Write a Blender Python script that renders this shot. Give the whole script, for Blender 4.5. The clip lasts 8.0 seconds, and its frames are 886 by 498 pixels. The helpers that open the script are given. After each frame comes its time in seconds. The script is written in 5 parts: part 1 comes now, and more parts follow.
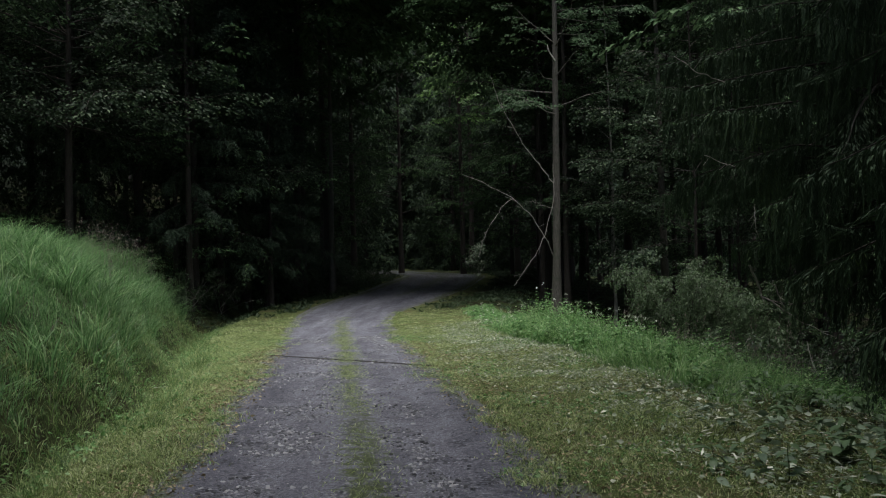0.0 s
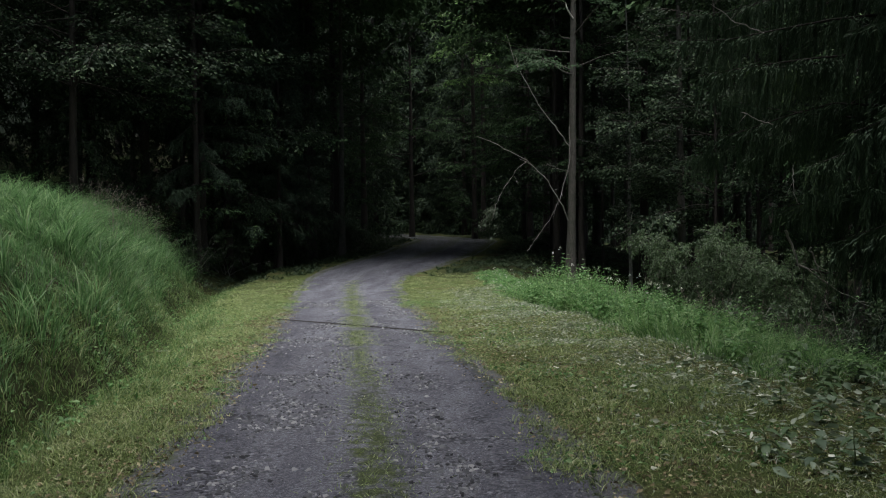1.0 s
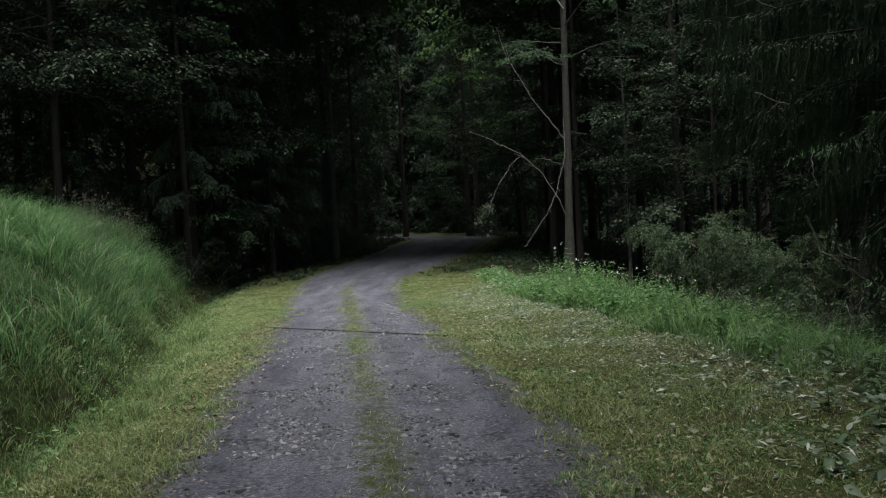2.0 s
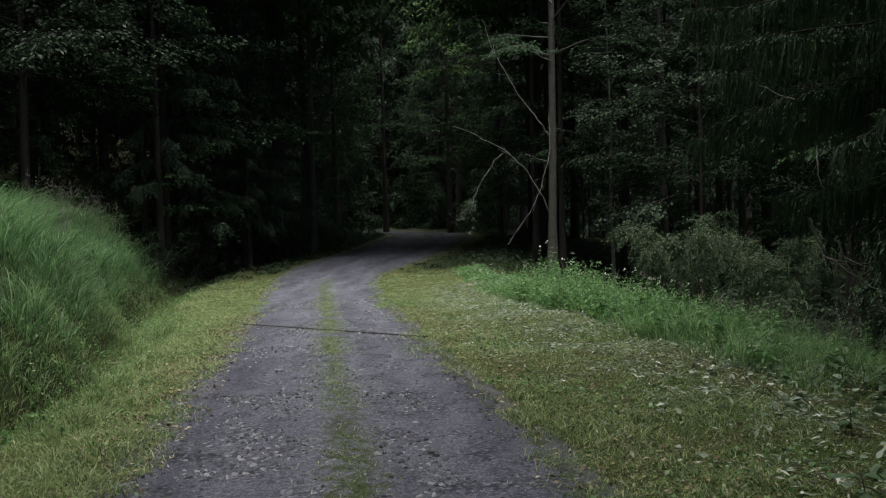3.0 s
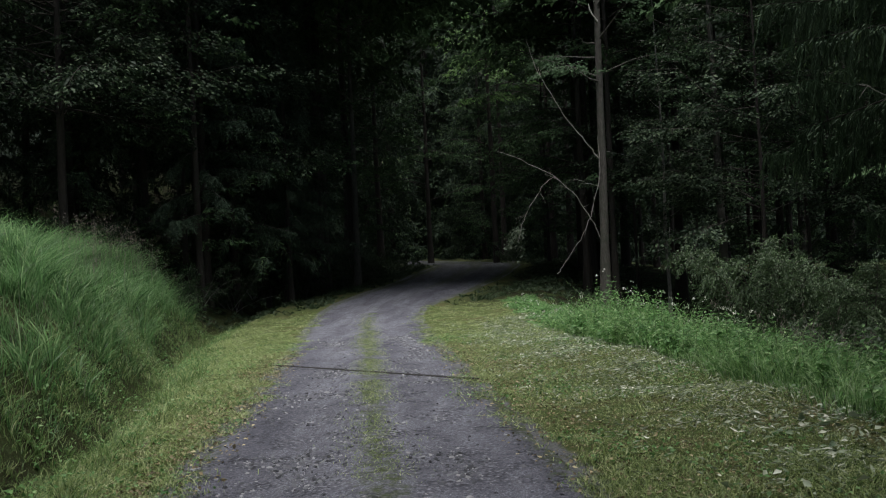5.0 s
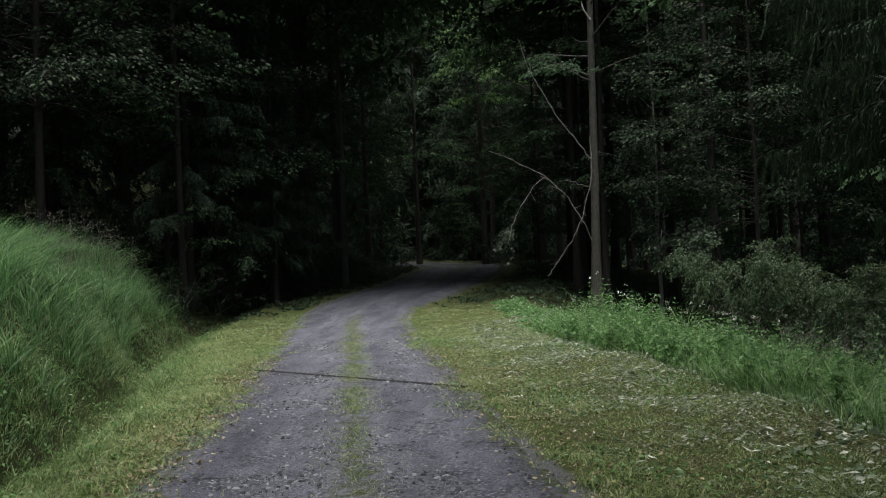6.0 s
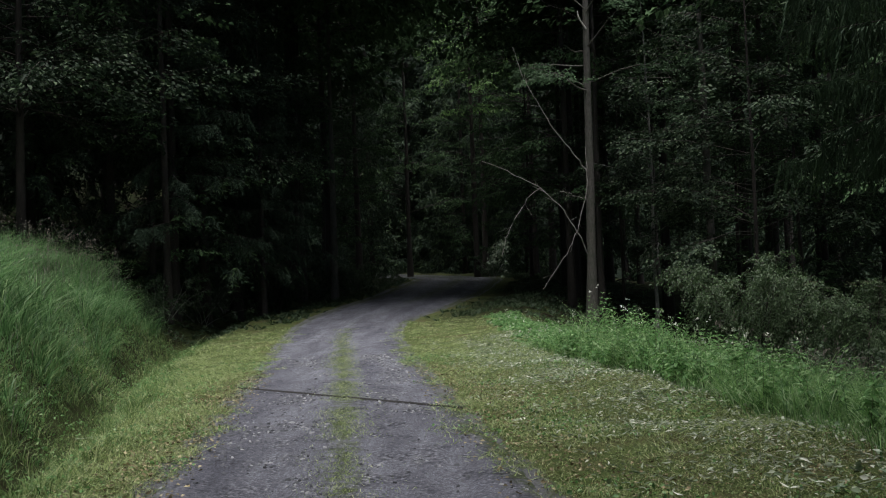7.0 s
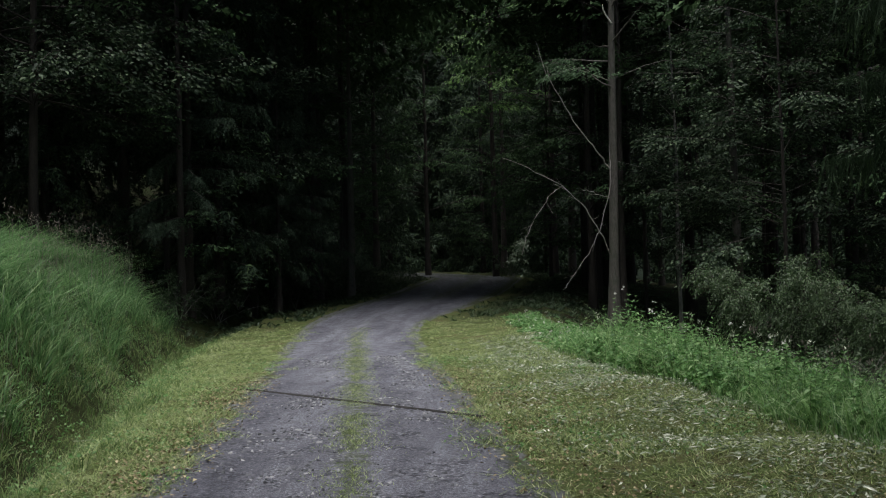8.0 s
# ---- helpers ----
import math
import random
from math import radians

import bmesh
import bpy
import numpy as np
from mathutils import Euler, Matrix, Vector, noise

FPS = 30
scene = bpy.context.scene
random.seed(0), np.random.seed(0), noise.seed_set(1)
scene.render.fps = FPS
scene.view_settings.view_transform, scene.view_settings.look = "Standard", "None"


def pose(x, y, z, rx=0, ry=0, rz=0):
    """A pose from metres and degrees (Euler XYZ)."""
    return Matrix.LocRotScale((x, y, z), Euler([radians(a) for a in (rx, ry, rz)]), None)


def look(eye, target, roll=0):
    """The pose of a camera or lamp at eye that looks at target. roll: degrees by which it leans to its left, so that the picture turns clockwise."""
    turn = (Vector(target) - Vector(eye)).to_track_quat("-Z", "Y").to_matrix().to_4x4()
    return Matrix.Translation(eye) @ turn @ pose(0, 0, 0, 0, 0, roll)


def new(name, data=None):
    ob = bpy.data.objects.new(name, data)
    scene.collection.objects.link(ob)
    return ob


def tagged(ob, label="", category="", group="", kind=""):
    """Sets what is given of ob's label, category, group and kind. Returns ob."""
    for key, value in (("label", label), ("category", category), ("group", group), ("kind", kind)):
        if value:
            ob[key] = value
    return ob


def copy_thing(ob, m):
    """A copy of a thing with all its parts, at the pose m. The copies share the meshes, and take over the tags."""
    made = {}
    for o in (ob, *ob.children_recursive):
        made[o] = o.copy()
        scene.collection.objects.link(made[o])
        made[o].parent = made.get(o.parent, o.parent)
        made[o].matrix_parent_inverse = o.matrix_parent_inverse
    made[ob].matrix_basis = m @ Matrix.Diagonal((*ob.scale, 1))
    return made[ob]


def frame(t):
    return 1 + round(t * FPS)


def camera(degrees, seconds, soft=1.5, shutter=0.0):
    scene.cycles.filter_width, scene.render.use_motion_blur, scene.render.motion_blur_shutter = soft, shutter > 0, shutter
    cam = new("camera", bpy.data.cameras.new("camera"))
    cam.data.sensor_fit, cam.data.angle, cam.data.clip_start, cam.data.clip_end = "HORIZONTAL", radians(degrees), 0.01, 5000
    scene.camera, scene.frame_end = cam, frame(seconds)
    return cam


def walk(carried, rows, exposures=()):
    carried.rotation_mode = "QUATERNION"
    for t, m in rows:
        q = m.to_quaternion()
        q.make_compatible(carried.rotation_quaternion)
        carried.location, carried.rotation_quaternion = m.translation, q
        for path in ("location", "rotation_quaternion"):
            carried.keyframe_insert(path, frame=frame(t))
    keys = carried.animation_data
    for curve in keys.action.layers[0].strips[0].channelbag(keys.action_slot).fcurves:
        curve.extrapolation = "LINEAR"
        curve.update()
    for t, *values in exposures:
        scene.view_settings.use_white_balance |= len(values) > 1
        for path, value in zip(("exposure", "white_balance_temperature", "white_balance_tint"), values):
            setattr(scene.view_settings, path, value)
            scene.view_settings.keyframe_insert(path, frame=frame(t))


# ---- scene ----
cam = camera(55.7, 8.0, soft=1.1)
METRES, EYE, TILT, LEAN, TURN = 5.282, 1.5, 0.0, 0.0, 0.0
ROWS = [
    (0.0, 0.0, 0.0, 0.0, 0.05, 2.1, 1.39),
    (0.5, -0.0044, 0.0682, -0.0042, -0.95, 0.58, 2.77),
    (1.0, -0.0148, 0.135, -0.0054, 0.73, -0.3, 0.74),
    (1.5, -0.0303, 0.1953, -0.0021, 0.88, -0.28, 3.11),
    (3.0, -0.0422, 0.3915, -0.0031, -1.09, -0.72, 1.65),
    (3.5, -0.0386, 0.4594, 0.0015, 1.74, 0.57, -0.62),
    (4.0, -0.0503, 0.5223, -0.0039, 3.12, 1.06, 0.5),
    (4.5, -0.0513, 0.5749, -0.0016, 2.4, 1.32, 2.42),
    (6.0, -0.0525, 0.7436, -0.0012, 1.22, 1.54, 2.38),
    (6.5, -0.0532, 0.8055, 0.0012, 1.1, 1.58, 0.19),
    (7.0, -0.0693, 0.8687, -0.0, 0.55, 2.38, 2.15),
    (7.5, -0.0699, 0.9309, -0.0005, 0.49, 2.52, 1.15),
    (8.0, -0.0733, 0.9922, 0.002, 1.76, 2.33, 1.4),
]
EXPOSURES = [(0.0, 1.93), (3.0, 1.9), (8.0, 1.92)]
walk(cam, [(t, pose(0, 0, EYE, TILT, LEAN, TURN) @ pose(METRES * x, METRES * y, METRES * z, 90 + pitch, roll, yaw)) for t, x, y, z, yaw, pitch, roll in ROWS], EXPOSURES)

# ---- daylight: an overcast sky, open above the track and behind ----
SUN_ELEVATION, SUN_AZIMUTH = radians(80), radians(185)
world = bpy.data.worlds.new("sky")
scene.world = world
world.use_nodes = True
wn = world.node_tree.nodes
sky = wn.new("ShaderNodeTexSky")
sky.sky_type, sky.sun_disc = "NISHITA", False
sky.sun_elevation, sky.sun_rotation = SUN_ELEVATION, SUN_AZIMUTH
sky.air_density, sky.dust_density, sky.ozone_density = 1.0, 4.0, 1.0
world.node_tree.links.new(sky.outputs[0], wn["Background"].inputs[0])
wn["Background"].inputs[1].default_value = 0.02

sun_data = bpy.data.lights.new("sun", "SUN")
sun_data.energy, sun_data.angle, sun_data.color = 1.5, radians(48), (1.0, 0.98, 0.98)
sun = new("sun", sun_data)
sun_way = Vector((math.sin(SUN_AZIMUTH) * math.cos(SUN_ELEVATION), math.cos(SUN_AZIMUTH) * math.cos(SUN_ELEVATION), math.sin(SUN_ELEVATION)))
sun.matrix_world = look(sun_way * 60, (0, 0, 0))


# ---- materials ----
def material(name):
    m = bpy.data.materials.new(name)
    m.use_nodes = True
    return m, m.node_tree.nodes, m.node_tree.links, m.node_tree.nodes["Principled BSDF"]


def noise_node(n, l, scale, detail=4.0, rough=0.6, vector=None):
    t = n.new("ShaderNodeTexNoise")
    t.inputs["Scale"].default_value, t.inputs["Detail"].default_value, t.inputs["Roughness"].default_value = scale, detail, rough
    if vector is None:
        vector = n.new("ShaderNodeNewGeometry").outputs["Position"]
    l.new(vector, t.inputs["Vector"])
    return t.outputs["Fac"]


def ramp(n, l, fac, stops):
    r = n.new("ShaderNodeValToRGB")
    e = r.color_ramp.elements
    while len(e) < len(stops):
        e.new(0.5)
    for i, (at, c) in enumerate(stops):
        e[i].position, e[i].color = at, (*c, 1) if len(c) == 3 else c
    l.new(fac, r.inputs[0])
    return r.outputs[0]


def mix(n, l, fac, a, b, blend="MIX"):
    m = n.new("ShaderNodeMix")
    m.data_type, m.blend_type = "RGBA", blend
    for sock, v in ((m.inputs[0], fac), (m.inputs[6], a), (m.inputs[7], b)):
        if isinstance(v, (int, float)):
            sock.default_value = v
        elif isinstance(v, tuple):
            sock.default_value = (*v, 1)
        else:
            l.new(v, sock)
    return m.outputs[2]


def maths(n, l, op, a, b=0.0):
    m = n.new("ShaderNodeMath")
    m.operation, m.use_clamp = op, False
    for sock, v in ((m.inputs[0], a), (m.inputs[1], b)):
        if isinstance(v, (int, float)):
            sock.default_value = v
        else:
            l.new(v, sock)
    return m.outputs[0]


def bump(n, l, bsdf, height, strength, distance):
    b = n.new("ShaderNodeBump")
    b.inputs["Strength"].default_value, b.inputs["Distance"].default_value = strength, distance
    l.new(height, b.inputs["Height"])
    l.new(b.outputs[0], bsdf.inputs["Normal"])


def attribute(n, name):
    a = n.new("ShaderNodeAttribute")
    a.attribute_name = name
    return a.outputs["Fac"]


def leaf_material(name, dark, light, tip=None, translucent=0.35, rough=0.5, patch=0.6, gloss=0.4, vary=0.75):
    """A leaf: colour by leaf and by patch of the plant, partly letting the light through."""
    m, n, l, p = material(name)
    isle = n.new("ShaderNodeNewGeometry").outputs["Random Per Island"]
    big = noise_node(n, l, patch, 3.0)
    both = maths(n, l, "ADD", maths(n, l, "MULTIPLY", isle, vary), maths(n, l, "MULTIPLY", big, 1.15 - vary))
    stops = [(0.18, dark), (0.75, light)]
    if tip:
        stops.append((0.94, tip))
    col = ramp(n, l, both, stops)
    l.new(col, p.inputs["Base Color"])
    p.inputs["Roughness"].default_value = rough
    p.inputs["Specular IOR Level"].default_value = gloss
    t = n.new("ShaderNodeBsdfTranslucent")
    l.new(col, t.inputs[0])
    s = n.new("ShaderNodeMixShader")
    s.inputs[0].default_value = translucent
    l.new(p.outputs[0], s.inputs[1])
    l.new(t.outputs[0], s.inputs[2])
    l.new(s.outputs[0], n["Material Output"].inputs[0])
    return m


def bark_material(name, dark, light, moss=(0.05, 0.07, 0.03), moss_share=0.3, stretch=0.15):
    m, n, l, p = material(name)
    tc = n.new("ShaderNodeTexCoord").outputs["Object"]
    mp = n.new("ShaderNodeMapping")
    mp.inputs["Scale"].default_value = (1, 1, stretch)
    l.new(tc, mp.inputs[0])
    fine = noise_node(n, l, 26, 6, 0.7, mp.outputs[0])
    big = noise_node(n, l, 1.3, 4, 0.6, tc)
    col = ramp(n, l, fine, [(0.3, dark), (0.7, light)])
    green = ramp(n, l, big, [(0.62 - moss_share * 0.3, (0, 0, 0)), (0.75, (1, 1, 1))])
    l.new(mix(n, l, green, col, moss), p.inputs["Base Color"])
    p.inputs["Roughness"].default_value = 0.9
    bump(n, l, p, fine, 0.6, 0.02)
    return m


# gravel of the track: blue-grey crushed stone, darker wheel tracks, soil and moss towards the middle and the edges
def gravel_ground():
    m, n, l, p = material("gravel_track")
    pos = n.new("ShaderNodeNewGeometry").outputs["Position"]
    v = n.new("ShaderNodeTexVoronoi")
    v.inputs["Scale"].default_value = 33
    l.new(pos, v.inputs["Vector"])
    stone = ramp(n, l, v.outputs["Color"], [(0.15, (0.048, 0.05, 0.06)), (0.5, (0.13, 0.133, 0.152)), (0.95, (0.322, 0.328, 0.352))])
    v2 = n.new("ShaderNodeTexVoronoi")
    v2.inputs["Scale"].default_value = 130
    l.new(pos, v2.inputs["Vector"])
    fine = ramp(n, l, v2.outputs["Color"], [(0.1, (0.07, 0.072, 0.085)), (0.5, (0.122, 0.125, 0.145)), (0.92, (0.238, 0.244, 0.274))])
    patch = noise_node(n, l, 2.2, 5, 0.65)
    dusty = ramp(n, l, patch, [(0.46, (0, 0, 0)), (0.62, (1, 1, 1))])
    joint = ramp(n, l, v.outputs["Distance"], [(0.2, (1.1, 1.1, 1.1)), (0.8, (0.45, 0.45, 0.46))])
    stone = mix(n, l, 1.0, stone, joint, "MULTIPLY")
    col = mix(n, l, dusty, fine, stone)
    lay = n.new("ShaderNodeMapping")
    lay.inputs["Scale"].default_value = (1.6, 0.28, 1.0)
    lay.inputs["Rotation"].default_value = (0, 0, -0.12)
    l.new(pos, lay.inputs[0])
    wide = noise_node(n, l, 1.1, 5, 0.65, lay.outputs[0])
    col = mix(n, l, 1.0, col, ramp(n, l, wide, [(0.34, (0.62, 0.62, 0.65)), (0.66, (1.24, 1.24, 1.24))]), "MULTIPLY")
    # moss and earth in the crown and at the rims; far off, painted tree shade
    earth_noise = noise_node(n, l, 7, 5, 0.7)
    weight = maths(n, l, "ADD", attribute(n, "earth_and_shade"), maths(n, l, "MULTIPLY", maths(n, l, "SUBTRACT", earth_noise, 0.5), 2.2))
    em = ramp(n, l, weight, [(0.35, (0, 0, 0)), (0.8, (1, 1, 1))])
    earth_and_shade = ramp(n, l, noise_node(n, l, 30, 4), [(0.3, (0.035, 0.047, 0.018)), (0.7, (0.088, 0.11, 0.044))])
    col = mix(n, l, em, col, earth_and_shade)
    rut = ramp(n, l, maths(n, l, "ADD", attribute(n, "rut"), maths(n, l, "MULTIPLY", maths(n, l, "SUBTRACT", patch, 0.5), 0.7)), [(0.15, (1, 1, 1)), (0.9, (0.5, 0.5, 0.54))])
    col = mix(n, l, 1.0, col, rut, "MULTIPLY")
    grit = noise_node(n, l, 34, 6, 0.85)
    col = mix(n, l, 1.0, col, ramp(n, l, grit, [(0.32, (0.3, 0.3, 0.31)), (0.48, (0.82, 0.82, 0.83)), (0.56, (1.05, 1.05, 1.06)), (0.68, (1.8, 1.8, 1.8))]), "MULTIPLY")
    l.new(col, p.inputs["Base Color"])
    p.inputs["Roughness"].default_value = 0.85
    p.inputs["Specular IOR Level"].default_value = 0.25
    h = maths(n, l, "ADD", v.outputs["Distance"], maths(n, l, "MULTIPLY", v2.outputs["Distance"], 0.4))
    bump(n, l, p, h, 0.8, 0.018)
    return m


def soil_ground():
    """Turf and soil under the grass; under the trees brown litter, its colour darkened for the wood's shade."""
    m, n, l, p = material("turf_and_forest_floor")
    fine = noise_node(n, l, 24, 6, 0.75)
    mid = noise_node(n, l, 1.6, 5, 0.6)
    turf = ramp(n, l, fine, [(0.25, (0.026, 0.037, 0.013)), (0.5, (0.066, 0.09, 0.03)), (0.8, (0.15, 0.18, 0.068))])
    dry = ramp(n, l, fine, [(0.25, (0.045, 0.035, 0.018)), (0.8, (0.17, 0.14, 0.078))])
    turf = mix(n, l, ramp(n, l, mid, [(0.45, (0, 0, 0)), (0.7, (0.8, 0.8, 0.8))]), turf, dry)
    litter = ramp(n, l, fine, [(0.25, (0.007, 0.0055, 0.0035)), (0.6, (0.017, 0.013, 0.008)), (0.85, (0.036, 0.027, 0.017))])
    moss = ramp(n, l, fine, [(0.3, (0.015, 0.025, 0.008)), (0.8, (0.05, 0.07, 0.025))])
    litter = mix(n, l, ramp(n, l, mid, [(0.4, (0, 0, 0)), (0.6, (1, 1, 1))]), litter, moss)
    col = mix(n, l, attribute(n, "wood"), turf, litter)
    # distant crowns: shade between the trees is put into the near-black colour
    shaded_crowns = ramp(n, l, noise_node(n, l, 0.35, 6, 0.75), [(0.35, (0.003, 0.005, 0.003)), (0.6, (0.007, 0.012, 0.007)), (0.8, (0.014, 0.021, 0.012))])
    col = mix(n, l, attribute(n, "hill"), col, shaded_crowns)
    grit = ramp(n, l, noise_node(n, l, 60, 4, 0.8), [(0.3, (0.05, 0.052, 0.055)), (0.7, (0.19, 0.195, 0.2))])
    spread = maths(n, l, "ADD", attribute(n, "edge"), maths(n, l, "MULTIPLY", maths(n, l, "SUBTRACT", noise_node(n, l, 5, 5, 0.7), 0.5), 1.6))
    col = mix(n, l, ramp(n, l, spread, [(0.5, (0, 0, 0)), (0.85, (1, 1, 1))]), col, grit)
    l.new(col, p.inputs["Base Color"])
    p.inputs["Roughness"].default_value = 0.95
    p.inputs["Specular IOR Level"].default_value = 0.08
    bump(n, l, p, fine, 0.9, 0.04)
    return m


M_ROAD = gravel_ground()
M_SOIL = soil_ground()
M_STONE = leaf_material("crushed_stone", (0.016, 0.017, 0.02), (0.12, 0.125, 0.137), (0.29, 0.295, 0.3), 0.0, 0.8, 3.0, 0.3)
M_TALL = leaf_material("tall_grass", (0.022, 0.062, 0.02), (0.135, 0.275, 0.1), (0.29, 0.41, 0.2), 0.5, 0.45, 2.2)
M_ROUGH = leaf_material("rough_grass", (0.025, 0.06, 0.016), (0.19, 0.3, 0.1), (0.4, 0.45, 0.22), 0.45, 0.5, 2.0)
# lighter than the bank's grass, to make up for missing light on the weeds
M_LUSH = leaf_material("lit_lush_grass", (0.05, 0.13, 0.042), (0.265, 0.455, 0.165), (0.46, 0.58, 0.34), 0.5, 0.45, 1.6)
M_SEED = leaf_material("dry_grass_heads", (0.085, 0.073, 0.064), (0.22, 0.19, 0.168), None, 0.2, 0.7, 1.0)
M_SHORT = leaf_material("mown_grass", (0.022, 0.047, 0.014), (0.315, 0.41, 0.15), (0.52, 0.55, 0.32), 0.4, 0.5, 1.8)
M_CUT = leaf_material("wilted_leaves", (0.1, 0.15, 0.07), (0.36, 0.41, 0.3), (0.7, 0.71, 0.62), 0.15, 0.6, 1.5)
M_BROWN = leaf_material("brown_leaves", (0.06, 0.05, 0.028), (0.27, 0.22, 0.12), (0.45, 0.4, 0.24), 0.1, 0.7, 1.5)
M_WEED = leaf_material("weed_leaves", (0.045, 0.12, 0.032), (0.165, 0.33, 0.11), (0.32, 0.47, 0.22), 0.45, 0.5, 1.0)
M_BROAD = leaf_material("broad_weed_leaves", (0.035, 0.07, 0.028), (0.1, 0.165, 0.075), (0.24, 0.3, 0.19), 0.25, 0.5, 1.5)
# leaf tones carry light and shade by place: deep wood, lit sprays, rim
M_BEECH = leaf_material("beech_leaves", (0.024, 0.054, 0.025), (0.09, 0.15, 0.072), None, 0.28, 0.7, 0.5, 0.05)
M_LIT = leaf_material("lit_grey_green_beech_leaves", (0.03, 0.06, 0.03), (0.095, 0.155, 0.085), None, 0.4, 0.6, 0.5, 0.1)
M_EDGE = leaf_material("rim_leaves_toned_for_light", (0.012, 0.024, 0.013), (0.038, 0.063, 0.035), (0.1, 0.145, 0.08), 0.35, 0.6, 0.7, 0.15)
M_SPRUCE = leaf_material("spruce_needles", (0.013, 0.029, 0.016), (0.04, 0.07, 0.038), (0.075, 0.125, 0.05), 0.12, 0.6, 0.8, 0.2)
M_CURTAIN = leaf_material("hanging_spruce_needles", (0.018, 0.038, 0.02), (0.056, 0.096, 0.05), (0.13, 0.21, 0.06), 0.15, 0.6, 0.9, 0.2, 0.35)
M_BOUGH = leaf_material("grey_green_conifer_needles", (0.012, 0.025, 0.015), (0.045, 0.076, 0.045), None, 0.2, 0.6, 0.6, 0.2, 0.4)
M_SHRUB = leaf_material("shrub_leaves", (0.022, 0.048, 0.02), (0.075, 0.124, 0.053), None, 0.35, 0.5, 0.9)
M_WHITE = leaf_material("small_white_flowers", (0.5, 0.5, 0.45), (0.75, 0.75, 0.7), None, 0.2, 0.6, 2.0)
M_BARK_GREY = bark_material("grey_beech_bark", (0.11, 0.108, 0.1), (0.26, 0.255, 0.235), (0.09, 0.1, 0.075), 0.3, 0.3)
M_BARK_BEND = bark_material("weathered_grey_bark", (0.04, 0.037, 0.032), (0.135, 0.127, 0.11), (0.05, 0.06, 0.04), 0.5, 0.22)
# near-black, with the wood's shade in it; beeches and the maple share it
M_BARK_DARK = bark_material("shaded_dark_bark", (0.014, 0.012, 0.010), (0.045, 0.037, 0.031), (0.022, 0.028, 0.018), 0.2, 0.2)
M_DEAD = bark_material("dead_wood", (0.18, 0.167, 0.152), (0.37, 0.345, 0.32), (0.12, 0.11, 0.09), 0.1, 0.2)
M_WILTED = leaf_material("pale_leaf_undersides", (0.06, 0.1, 0.055), (0.18, 0.25, 0.16), (0.38, 0.44, 0.34), 0.2, 0.55, 1.5)
M_WILT = leaf_material("wilted_spray_leaves", (0.05, 0.075, 0.045), (0.13, 0.165, 0.115), None, 0.25, 0.6, 1.5)
M_PALE = bark_material("pale_bare_wood", (0.5, 0.47, 0.42), (0.75, 0.72, 0.66), (0.6, 0.56, 0.5), 0.1, 0.2)
M_STEM = bark_material("green_stem", (0.05, 0.08, 0.03), (0.12, 0.15, 0.07), (0.1, 0.08, 0.05), 0.2, 0.3)
M_TIMBER = bark_material("wet_dark_timber", (0.008, 0.0075, 0.007), (0.026, 0.024, 0.022), (0.02, 0.02, 0.014), 0.1, 1.0)


# ---- mesh helpers ----
class Geo:
    """Collects vertices and faces; arrays of triangles or quads."""

    def __init__(self):
        self.v, self.f, self.m, self.n, self.slot = [], [], [], 0, 0

    def add(self, v, f):
        v = np.asarray(v, dtype=np.float32).reshape(-1, 3)
        self.v.append(v)
        self.f.append(np.asarray(f, dtype=np.int64) + self.n)
        self.m.append(self.slot)
        self.n += len(v)

    def mesh(self, name, smooth=False):
        me = bpy.data.meshes.new(name)
        v = np.concatenate(self.v)
        loops = np.concatenate([f.reshape(-1) for f in self.f])
        counts = np.concatenate([np.full(len(f), f.shape[1]) for f in self.f])
        me.vertices.add(len(v))
        me.vertices.foreach_set("co", v.reshape(-1))
        me.loops.add(len(loops))
        me.loops.foreach_set("vertex_index", loops.astype(np.int32))
        me.polygons.add(len(counts))
        me.polygons.foreach_set("loop_start", np.concatenate([[0], np.cumsum(counts)[:-1]]).astype(np.int32))
        if any(self.m):
            me.polygons.foreach_set("material_index", np.concatenate([np.full(len(f), k) for f, k in zip(self.f, self.m)]).astype(np.int32))
        if smooth:
            me.polygons.foreach_set("use_smooth", np.ones(len(counts), dtype=bool))
        me.update(calc_edges=True)
        return me


def part(name, geo, mat, parent=None, label="", smooth=False):
    me = geo if isinstance(geo, bpy.types.Mesh) else geo.mesh(name, smooth)
    if not me.materials:
        for q in mat if isinstance(mat, tuple) else (mat,):
            me.materials.append(q)
    ob = new(name, me)
    if parent is not None:
        ob.parent = parent
    return tagged(ob, label)


def unit(a):
    return a / np.maximum(np.linalg.norm(a, axis=-1, keepdims=True), 1e-9)


